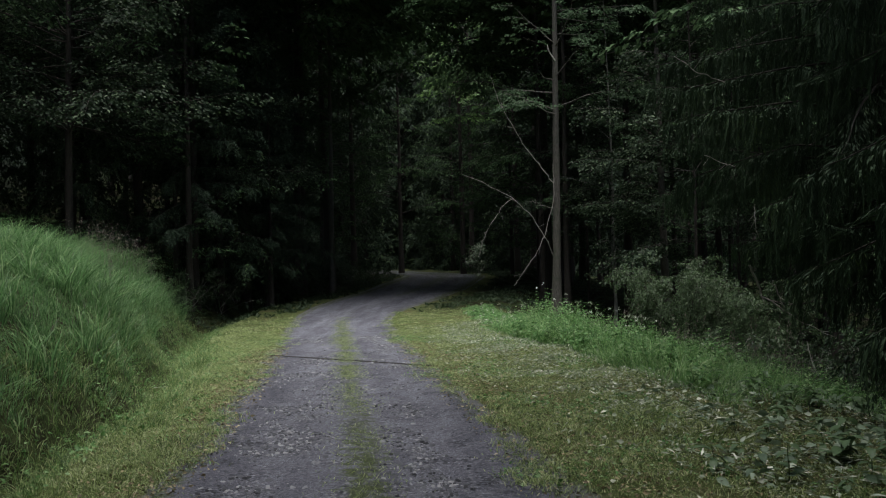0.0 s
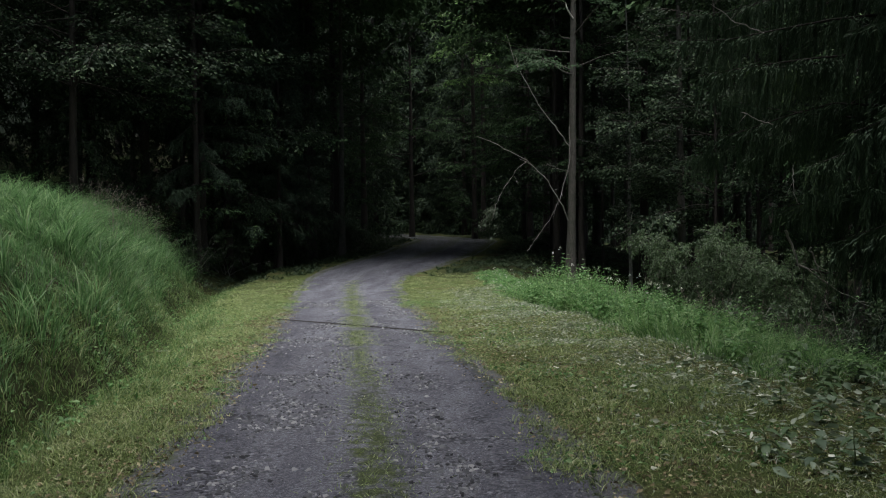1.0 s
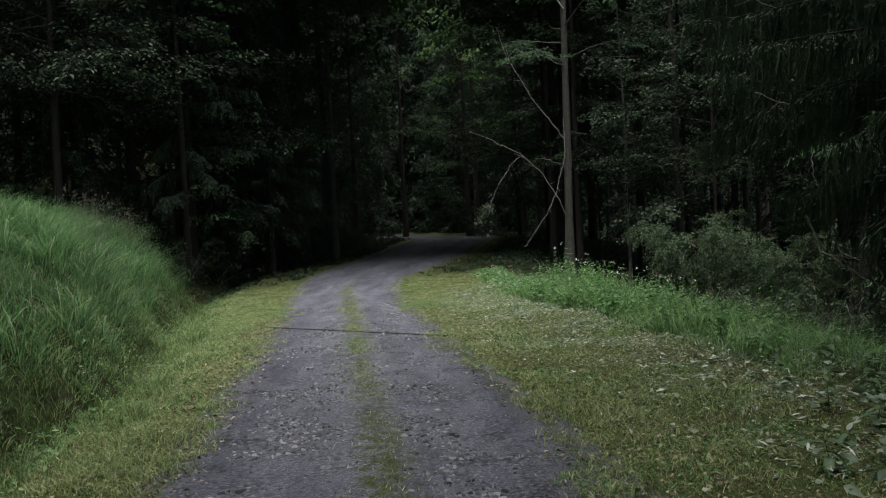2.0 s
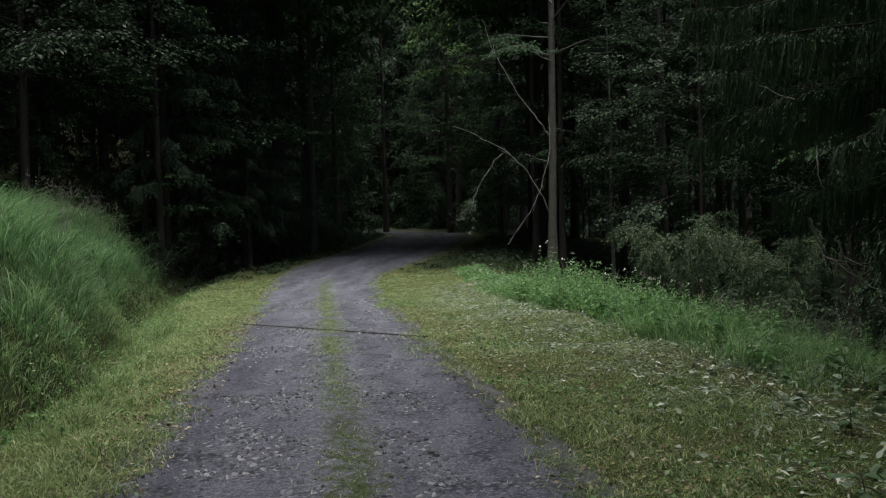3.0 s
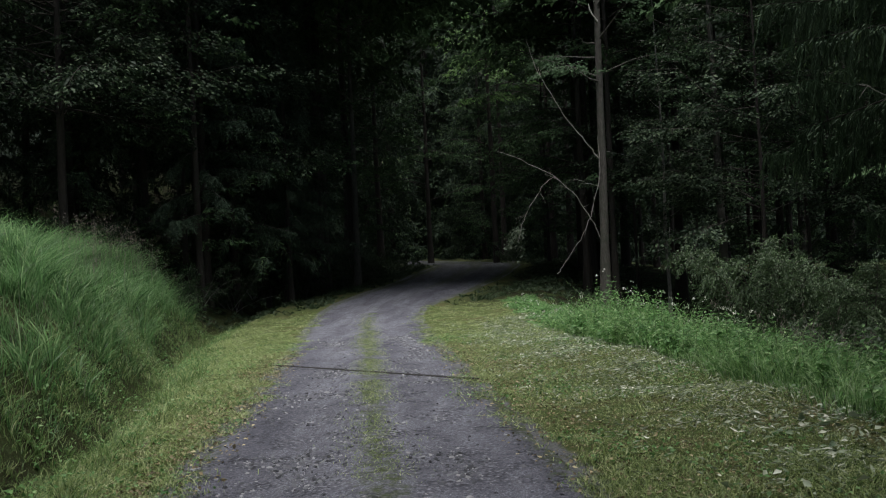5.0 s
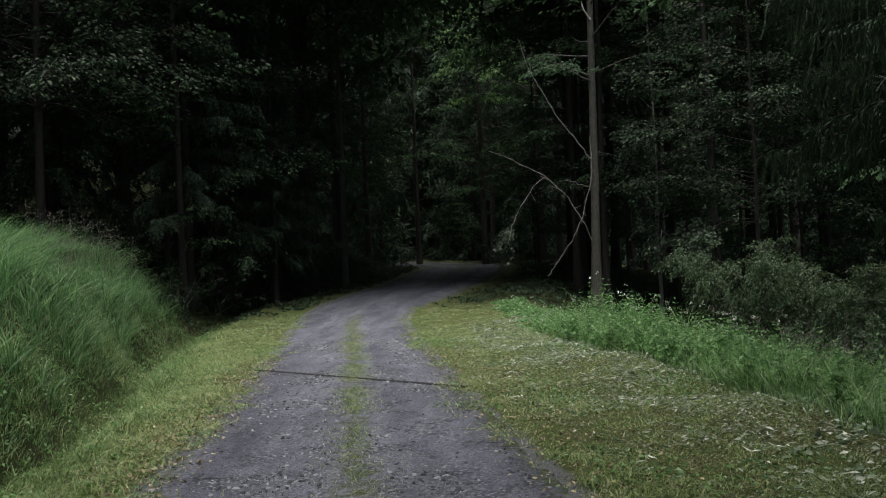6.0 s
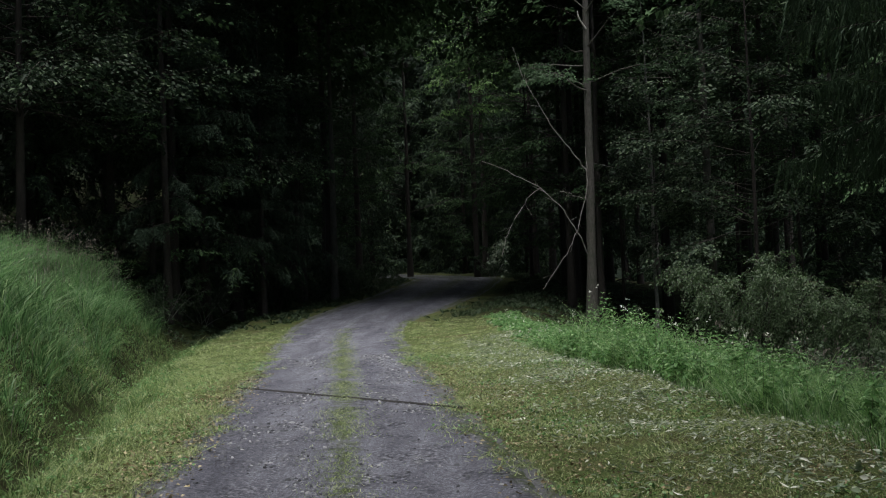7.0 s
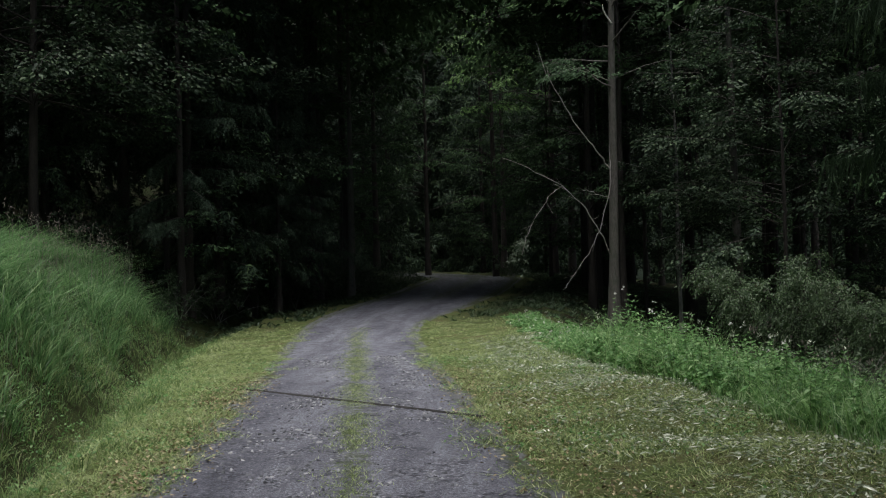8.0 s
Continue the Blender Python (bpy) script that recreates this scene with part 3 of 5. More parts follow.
# the tall grey tree beside the bend with its dead lower branches
def bend_tree():
    rng = np.random.default_rng(11)
    x, y = 4.62, 34.5
    tree = broadleaf("beech_tree", 24, 0.185, 8.6, 3.4, 34, 6, 0.13, rng, label="tall straight grey tree with dead lower branches beside the bend", lean=0.006, split=True, fill=0.9, bark=M_BARK_BEND, mat=M_LIT)
    dead = [
        ([(4.4, 33, 5.2), (3.9, 32.8, 5.9), (3.3, 32.6, 6.6), (2.75, 32.4, 7.5), (2.3, 32.2, 8.3), (2.0, 32.0, 9.3)], 0.045),
        ([(4.4, 33, 2.2), (4.05, 32.8, 3.0), (3.5, 32.6, 3.9), (2.75, 32.4, 4.6), (1.8, 32.2, 5.1), (0.8, 32, 5.5)], 0.04),
        ([(2.75, 32.4, 4.6), (2.3, 32.2, 4.25), (1.9, 32.1, 3.6), (1.5, 32, 2.9), (1.35, 32, 2.3)], 0.022),
        ([(4.45, 33, 6.0), (4.4, 32.8, 4.6), (4.05, 32.7, 3.3), (3.6, 32.6, 2.4), (3.0, 32.5, 1.6), (2.7, 32.4, 1.2)], 0.028),
        ([(4.4, 33, 4.2), (3.9, 32.8, 4.35), (3.5, 32.7, 4.45)], 0.018),
    ]
    put(tree, x, y)
    tree.matrix_world = tree.matrix_world @ Matrix.Rotation(radians(1.1), 4, "Y")
    back = tree.matrix_world.inverted()
    for line, r in dead:
        r *= 0.55
        geo = Geo()
        p = np.array([back @ Vector(q) for q in (np.array(line) - np.array((0, 0, 1.5))) * 1.045 + np.array((0, 0, 1.5))])
        t = np.linspace(0, 1, 4 * len(p))
        q, _ = along(p, t)
        q += rng.normal(0, 0.018, q.shape)
        tube(geo, q, np.linspace(r, 0.008, len(q)), 6)
        for _ in range(5):
            s, d = along(q, np.array([rng.uniform(0.3, 0.95)]))
            tube(geo, bent(s[0], d[0] + rng.normal(0, 0.6, 3), rng.uniform(0.25, 0.6), 3, rng), np.linspace(r * 0.35, 0.003, 4), 4)
        part("dead_branch", geo, M_DEAD, tree, "bare pale dead branch")
    # a wilted spray of leaves at the end of one dead branch
    geo = Geo()
    p0 = np.array(back @ Vector((1.6, 33.4, 2.95)))
    for _ in range(7):
        b = bent(p0 + rng.normal(0, 0.08, 3), (-0.45, 0.0, -0.9) + rng.normal(0, 0.25, 3), rng.uniform(0.6, 1.3), 4, rng, -0.3, 0.1)
        c, d = along(b, rng.uniform(0.1, 1, 34))
        size = rng.uniform(0.07, 0.13, 34)
        leaves(geo, c + rng.normal(0, 0.06, (34, 3)), d + rng.normal(0, 0.6, (34, 3)), rng.normal(0, 1, (34, 3)), size, size * 0.55)
    tagged(part("leaf_spray", geo, M_WILT, tree, "greyish hanging spray of leaves"), kind="stuff")
    # splintered stub with pale bare wood
    geo = Geo()
    stub = np.array([back @ Vector(q) for q in ((4.83, 34.4, 10.45), (4.62, 34.35, 10.75), (4.54, 34.3, 10.9), (4.52, 34.3, 11.1))])
    tube(geo, stub, [0.03, 0.028, 0.03, 0.008], 6)
    part("splintered_stub", geo, M_PALE, tree, "splintered stub of pale bare wood")
    return tree


bend_tree()

RNG = np.random.default_rng(5)
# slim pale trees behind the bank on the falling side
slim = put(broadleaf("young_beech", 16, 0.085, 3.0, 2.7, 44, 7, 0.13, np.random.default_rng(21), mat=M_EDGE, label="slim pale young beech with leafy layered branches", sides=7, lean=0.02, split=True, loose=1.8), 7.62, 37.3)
slim_b = put(broadleaf("beech_tree", 22, 0.2, 7.5, 3.6, 34, 6, 0.13, np.random.default_rng(22), mat=M_LIT, label="straight grey beech trunk with leaves high up", lean=0.006, split=True, fill=0.8, bark=M_BARK_BEND), 9.9, 37.5)
# foreground spruces, whose curtains hang over the verge
put(spruce("spruce", 18, 0.21, 1.5, 4.4, 0.5, 6, 0.6, 0.12, np.random.default_rng(31), "large dark spruce with hanging branches at the verge", 0.7, True, M_CURTAIN), 6.9, 8.7)
slope_spruce = put(spruce("spruce", 17, 0.19, 3.3, 5.8, 0.46, 7, 0.62, 0.11, np.random.default_rng(32), "dark spruce with drooping branches on the slope", 0.85, True, M_CURTAIN), 7.4, 13.9, 1.0)


def dead_twigs(tree):
    """Bare grey boughs that hang in front of the spruce's needles."""
    rng = np.random.default_rng(33)
    back = tree.matrix_basis.inverted()
    lines = [
        ([(4.5, 12.35, 1.6), (4.6, 12.4, 1.4), (4.7, 12.4, 1.14), (5.0, 12.4, 0.93), (5.38, 12.5, 0.7), (5.82, 12.6, 0.5)], 0.02, "bare pale hooked bough"),
        ([(4.85, 12.38, 1.37), (4.93, 12.4, 1.15), (5.03, 12.4, 0.94)], 0.013, "bare pale hooked bough"),
        ([(4.7, 12.5, 1.12), (5.1, 12.5, 1.0), (5.43, 12.55, 1.02), (6.06, 12.8, 1.16)], 0.02, "dark bare bough"),
        ([(4.3, 12.2, 3.05), (4.05, 12.1, 3.1), (3.8, 12.0, 3.2)], 0.007, "bare pale bough"),
        ([(4.6, 12.3, 2.5), (4.55, 12.2, 2.2), (4.62, 12.2, 1.95)], 0.007, "bare pale bough"),
        ([(4.2, 12.2, 4.3), (3.8, 12.1, 4.4), (3.4, 12.0, 4.65)], 0.007, "bare pale bough"),
    ]
    for line, r, label in lines:
        p = np.array([back @ Vector(q) for q in line])
        q, _ = along(p, np.linspace(0, 1, 4 * len(p)))
        q += rng.normal(0, 0.008, q.shape)
        geo = Geo()
        tube(geo, q, np.linspace(r, 0.004, len(q)), 5)
        for _ in range(4):
            a, d = along(q, np.array([rng.uniform(0.2, 0.95)]))
            tube(geo, bent(a[0], d[0] + rng.normal(0, 0.7, 3), rng.uniform(0.1, 0.3), 3, rng), np.linspace(r * 0.4, 0.002, 4), 4)
        part("dead_bough", geo, M_BARK_DARK if "dark" in label else M_DEAD, tree, label)


dead_twigs(slope_spruce)

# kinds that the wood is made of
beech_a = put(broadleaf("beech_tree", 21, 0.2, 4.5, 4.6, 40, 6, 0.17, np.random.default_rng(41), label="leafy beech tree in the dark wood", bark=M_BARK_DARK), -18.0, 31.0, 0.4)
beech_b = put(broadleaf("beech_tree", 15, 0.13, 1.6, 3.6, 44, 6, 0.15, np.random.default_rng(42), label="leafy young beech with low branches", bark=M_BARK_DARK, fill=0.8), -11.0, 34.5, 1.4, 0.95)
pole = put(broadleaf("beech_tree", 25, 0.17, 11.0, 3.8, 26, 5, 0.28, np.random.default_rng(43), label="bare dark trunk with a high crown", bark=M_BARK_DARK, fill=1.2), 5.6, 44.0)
spruce_a = put(spruce("spruce", 24, 0.2, 2.5, 3.6, 0.95, 6, 0.7, 0.27, np.random.default_rng(44), "tall dark spruce in the wood", 0.3), -9.6, 36.0)
spruce_b = put(spruce("spruce", 17, 0.16, 0.8, 3.4, 0.75, 6, 0.7, 0.22, np.random.default_rng(45), "spruce with low sagging branches in the wood", 0.42), -14.6, 33.0)
far_tree = put(spruce("spruce", 26, 0.22, 0.5, 5.0, 1.5, 6, 1.2, 0.42, np.random.default_rng(46), "dark spruce of the far wood", 0.42), 0.0, 84.0)

# canopy trees added for shade, their crowns mostly above the view
over = put(broadleaf("beech_tree", 26, 0.24, 14.0, 8.5, 46, 7, 0.31, np.random.default_rng(47), label="tall beech added to shade the track and verges from above", bark=M_BARK_DARK, fill=2.1), -12.0, 42.0)
roof = put(broadleaf("beech_tree", 25, 0.22, 13.5, 10.5, 64, 8, 0.36, np.random.default_rng(83), label="tall beech added so that its wide crown darkens the bend", bark=M_BARK_DARK, fill=2.6), -9.2, 39.0)
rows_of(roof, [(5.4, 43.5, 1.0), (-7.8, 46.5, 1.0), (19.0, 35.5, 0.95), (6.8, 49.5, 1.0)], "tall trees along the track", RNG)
# the first five stand out of view and shade the near track and verge
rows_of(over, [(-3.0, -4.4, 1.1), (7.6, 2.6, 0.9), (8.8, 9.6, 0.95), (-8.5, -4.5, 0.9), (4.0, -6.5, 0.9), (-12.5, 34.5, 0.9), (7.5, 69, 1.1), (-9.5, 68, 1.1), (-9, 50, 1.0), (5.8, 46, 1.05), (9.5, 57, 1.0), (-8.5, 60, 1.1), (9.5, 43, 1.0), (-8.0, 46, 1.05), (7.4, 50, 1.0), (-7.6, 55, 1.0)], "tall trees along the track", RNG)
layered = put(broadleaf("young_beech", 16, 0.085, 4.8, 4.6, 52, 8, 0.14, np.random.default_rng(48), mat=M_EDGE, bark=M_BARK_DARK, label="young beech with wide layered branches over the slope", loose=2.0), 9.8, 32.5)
rows_of(layered, [(15.5, 33.0, 1.05), (6.9, 40.0, 0.9)], "young beeches over the slope", RNG)
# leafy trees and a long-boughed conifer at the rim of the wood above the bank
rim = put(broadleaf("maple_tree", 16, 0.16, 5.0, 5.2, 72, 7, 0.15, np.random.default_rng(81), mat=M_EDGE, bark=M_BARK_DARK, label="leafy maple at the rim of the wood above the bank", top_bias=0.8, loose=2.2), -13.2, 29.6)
rows_of(rim, [(-18.2, 26.0, 1.05), (-10.6, 37.5, 0.95)], "leafy trees at the rim of the wood", RNG)
conifer = put(spruce("spruce", 20, 0.2, 3.6, 5.4, 0.8, 6, 0.55, 0.13, np.random.default_rng(82), "grey-green conifer with long boughs drooping towards the track", 0.75, False, M_BOUGH, -0.8), -10.2, 34.4)
rows_of(conifer, [(-8.6, 40.4, 0.95), (-7.7, 37.4, 0.62)], "conifers with drooping boughs", RNG)
rows_of(beech_a, [(-6.8, 64, 1.2), (2.5, 72, 1.2), (-19, 31, 1.1), (-14.5, 34, 1.0), (13.5, 29, 0.9), (13.5, 41, 1.0), (-3.5, 70, 1.1), (7.5, 52, 1.0), (-11, 52, 1.1), (14, 45, 1.1), (-9, 43, 0.95), (4.8, 40.5, 0.9), (5.5, 62, 1.1)], "trees of the wood", RNG)
rows_of(beech_b, [(-15.5, 35.2, 1.0), (-21.5, 24.5, 1.0), (13.5, 23.5, 0.85), (5.6, 47, 0.9), (1.5, 66, 1.0), (-13, 45, 1.0), (17, 27, 1.0), (11.8, 40, 0.9), (-7.8, 56, 0.9), (12.5, 35.5, 0.9), (4.6, 56, 1.0), (-11, 61, 1.0)], "trees of the wood", RNG)
rows_of(spruce_a, [(-12.5, 40.5, 1.0), (-16, 37.5, 1.1), (-21, 36, 1.1), (-9.6, 47.5, 0.95), (18, 40, 1.1), (13.5, 15.5, 1.0), (-20, 45, 1.1), (15.4, 19.5, 0.9), (14.5, 38, 0.9), (9.4, 56, 1.1), (-10.5, 62, 1.1)], "trees of the wood", RNG)
# the first is unseen, added to shade the near right verge
rows_of(spruce_b, [(7.4, 4.6, 0.95), (-17.5, 31.5, 1.0), (-20.5, 28.0, 1.0), (-9.4, 42.5, 0.9), (10.6, 12.6, 1.0), (10.6, 18.6, 0.9), (12.6, 21.5, 0.9)], "trees of the wood", RNG)
spots = []
for i in range(20):
    y = RNG.uniform(36, 66)
    spots.append((RNG.uniform(5.5 + max(0, y - 50) * 0.1, 24), y, RNG.uniform(0.8, 1.15)))
for i in range(11):
    y = RNG.uniform(33, 66)
    spots.append((-9.5 - RNG.uniform(0, 14) - (y - 60) * 0.4 * (y > 60), y, RNG.uniform(0.8, 1.15)))
rows_of(slim_b, [(-7.4, 56, 0.85)], "bare trunks of the wood", RNG)
rows_of(pole, spots, "bare trunks of the wood", RNG)
# leaf colour raised so that this overshadowed tree looks sunlit
M_GAP = leaf_material("gap_lit_beech_leaves", (0.08, 0.17, 0.05), (0.2, 0.34, 0.12), None, 0.45, 0.5, 0.5)
put(broadleaf("beech_tree", 27, 0.2, 12.0, 3.8, 44, 6, 0.24, np.random.default_rng(53), mat=M_GAP, bark=M_BARK_DARK, label="beech in a gap of the wood, leaves coloured as sunlit", fill=1.1), 1.5, 63.0)
put(broadleaf("beech_tree", 22, 0.17, 9.5, 3.0, 20, 5, 0.2, np.random.default_rng(54), bark=M_BARK_BEND, label="slim grey trunk rising behind the conifers", lean=0.008), -6.1, 46.0)
# the wood farther off
spots = [(x + RNG.uniform(-2, 2), y + RNG.uniform(-3, 3), RNG.uniform(0.9, 1.3)) for y in (76, 90) for x in range(-36, 44, 7)]
spots += [(-24, 22, 0.9), (-26, 27, 1.0), (-23, 17, 0.9), (-29, 32, 1.0), (-31, 24, 1.1), (-27, 13, 1.0), (-8, 86, 1.5), (-4, 88, 1.6), (0, 86, 1.5), (4, 88, 1.5)]
rows_of(far_tree, spots, "trees of the far wood", RNG)
# unseen wood behind and around the clearing, added to block low sky light
spots = [(16 * math.cos(a) * k + RNG.uniform(-2, 2) - 2, 4 + 17 * math.sin(a) * k, RNG.uniform(0.7, 0.9)) for k in (1.15, 1.6) for a in np.linspace(2.9, 6.5, 13)]
behind = put(spruce("spruce", 24, 0.22, 0.5, 5.0, 2.6, 6, 1.6, 1.7, np.random.default_rng(49), "unseen tall spruce behind the clearing that blocks low sky", 0.17), -3.0, -20.0)
rows_of(behind, spots, "trees behind the clearing", RNG)


# ---- shrubs ----
def shrub(name, height, spread, stems, leaf, rng, mat, label, count=900):
    thing = new(name)
    for s in range(stems):
        g_stem = g_leaf = Geo()
        a = rng.uniform(0, 6.28)
        b = bent((rng.normal(0, 0.12), rng.normal(0, 0.12), -0.1), (math.cos(a) * 0.38, math.sin(a) * 0.38, 1.0), height * rng.uniform(0.7, 1.1), 7, rng, -0.9 * spread / height, 0.1)
        tube(g_stem, b, np.linspace(0.014, 0.003, 8), 5, False)
        for k in range(9):
            p, d = along(b, np.array([rng.uniform(0.3, 1.0)]))
            t = bent(p[0], d[0] + rng.normal(0, 0.8, 3), rng.uniform(0.25, 0.6) * spread * 0.6, 4, rng, -0.7, 0.12)
            g_stem.slot = 0
            tube(g_stem, t, np.linspace(0.005, 0.002, 5), 3, False)
            g_stem.slot = 1
            n = count // (stems * 9) + 4
            c, d = along(t, rng.uniform(0.1, 1.0, n))
            w = d + rng.normal(0, 0.6, (n, 3)) - np.array((0, 0, 0.35))
            size = leaf * rng.uniform(0.6, 1.3, n)
            leaves(g_leaf, c + rng.normal(0, 0.04, (n, 3)), w, np.array((0, 0, 1)) + rng.normal(0, 0.5, (n, 3)), size, size * 0.5)
        part("branch", g_leaf, (M_BARK_GREY, mat), thing)
    return tagged(thing, label, "shrub")


def arching_bush(height, wide, twigs, leaf, rng):
    """A dome of thin twigs that arch over and hang, thick with small leaves."""
    thing = new("shrub")
    for q in range(9):
        g = Geo()
        g.slot = 0
        a = 2 * math.pi * q / 9 + rng.uniform(-0.3, 0.3)
        reach = wide * rng.uniform(0.3, 0.6)
        main = bent((rng.normal(0, 0.1), rng.normal(0, 0.1), -0.2), (math.cos(a) * reach / height, math.sin(a) * reach / height, 1.0), height * rng.uniform(0.75, 0.98), 7, rng, -0.1, 0.06)
        tube(g, main, np.linspace(0.03, 0.006, 8), 5, False)
        for _ in range(twigs // 9):
            p, d = along(main, np.array([1 - 0.72 * rng.uniform() ** 1.3]))
            b = rng.uniform(0, 2 * math.pi) * 0.6 + a * 0.4
            out = np.array((math.cos(b), math.sin(b), 0.55))
            t = bent(p[0], out + rng.normal(0, 0.3, 3), rng.uniform(0.5, 1.15), 6, rng, -1.5, 0.1)
            g.slot = 0
            tube(g, t, np.linspace(0.006, 0.002, 7), 3, False)
            g.slot = 1
            n = 64
            c, d = along(t, rng.uniform(0.1, 1.0, n))
            size = leaf * rng.uniform(0.6, 1.3, n)
            leaves(g, c + rng.normal(0, 0.05, (n, 3)), d + rng.normal(0, 0.5, (n, 3)) - np.array((0, 0, 0.4)), np.array((0, 0, 0.6)) + rng.normal(0, 0.6, (n, 3)), size, size * 0.42)
        part("branch", g, (M_BARK_DARK, M_SHRUB), thing)
    return tagged(thing, "dense green shrub with arching twigs behind the weeds", "shrub")


bush = put(arching_bush(4.5, 3.4, 560, 0.075, np.random.default_rng(51)), 8.0, 28.0)
rows_of(bush, [(9.9, 26.0, 0.85)], "shrubs behind the weeds", RNG)
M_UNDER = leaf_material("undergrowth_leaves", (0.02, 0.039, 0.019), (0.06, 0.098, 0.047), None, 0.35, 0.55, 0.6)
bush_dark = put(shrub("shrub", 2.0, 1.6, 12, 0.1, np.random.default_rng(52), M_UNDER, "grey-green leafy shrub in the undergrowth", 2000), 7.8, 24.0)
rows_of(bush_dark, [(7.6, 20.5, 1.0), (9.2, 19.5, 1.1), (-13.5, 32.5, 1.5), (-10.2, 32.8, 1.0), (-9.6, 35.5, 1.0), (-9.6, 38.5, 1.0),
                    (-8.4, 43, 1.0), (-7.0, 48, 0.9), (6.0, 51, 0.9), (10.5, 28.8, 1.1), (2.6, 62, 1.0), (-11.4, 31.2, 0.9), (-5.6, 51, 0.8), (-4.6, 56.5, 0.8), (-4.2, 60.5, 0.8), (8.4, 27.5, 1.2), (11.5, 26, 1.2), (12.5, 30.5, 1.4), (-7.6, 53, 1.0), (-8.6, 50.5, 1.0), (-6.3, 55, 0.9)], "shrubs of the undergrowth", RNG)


# ---- grass ----
def scatter(n, x0, x1, y0, y1, weight, rng):
    """Random spots, kept by weight (0 to 1)."""
    x, y = rng.uniform(x0, x1, n), rng.uniform(y0, y1, n)
    k = rng.uniform(0, 1, n) < weight(x, y)
    x, y = x[k], y[k]
    z = land(x, y)
    on = np.abs(x - middle(y)) < 1.1 * half(y)
    return np.stack([x, y, np.where(on, np.maximum(z, road_height(x, y)), z)], 1)


def sides_of(x, y):
    return middle(y) - half(y) - x, x - middle(y) - half(y)


def bank_weight(x, y):
    u, v = sides_of(x, y)
    off = u - ditch(y)
    w = smooth_step(0.25, 0.85, off + 0.5 * value_noise(x, y, 1.2, 12)) * (1 - smooth_step(6.5, 9, off)) * (1 - smooth_step(28.5, 31.5, y + 0.3 * value_noise(x, y, 1.5, 15)))
    return w * np.clip(1.5 - y * 0.028, 0.3, 1) * np.where(y < 5.5, 0.35, 1)


def tufts(geo, centre, size, per, rng, spread=0.12, wide=(0.008, 0.022), bend=(0.2, 0.85)):
    """Tufts of grass: blades that fan out from each centre and sway together."""
    sway = np.repeat(2 * np.pi * value_noise(centre[:, 0], centre[:, 1], 1.5, 18) * 1.2 + 0.2, per)
    b = np.repeat(centre, per, 0)
    a = rng.uniform(0, 2 * np.pi, len(b))
    b[:, :2] += np.stack([np.cos(a), np.sin(a)], 1) * rng.uniform(0, spread, len(b))[:, None]
    b[:, 2] = land(b[:, 0], b[:, 1]) - 0.02
    lean = np.stack([np.cos(a) * 0.8 + np.cos(sway) * 0.3 + 0.1, np.sin(a) * 0.8 + np.sin(sway) * 0.3 - 0.05], 1) * rng.uniform(0.5, 1.2, len(b))[:, None]
    h = np.repeat(size, per) * rng.uniform(0.5, 1.2, len(b))
    blades(geo, b, lean, h, rng.uniform(*wide, len(b)), rng, 3, rng.uniform(*bend, len(b)))


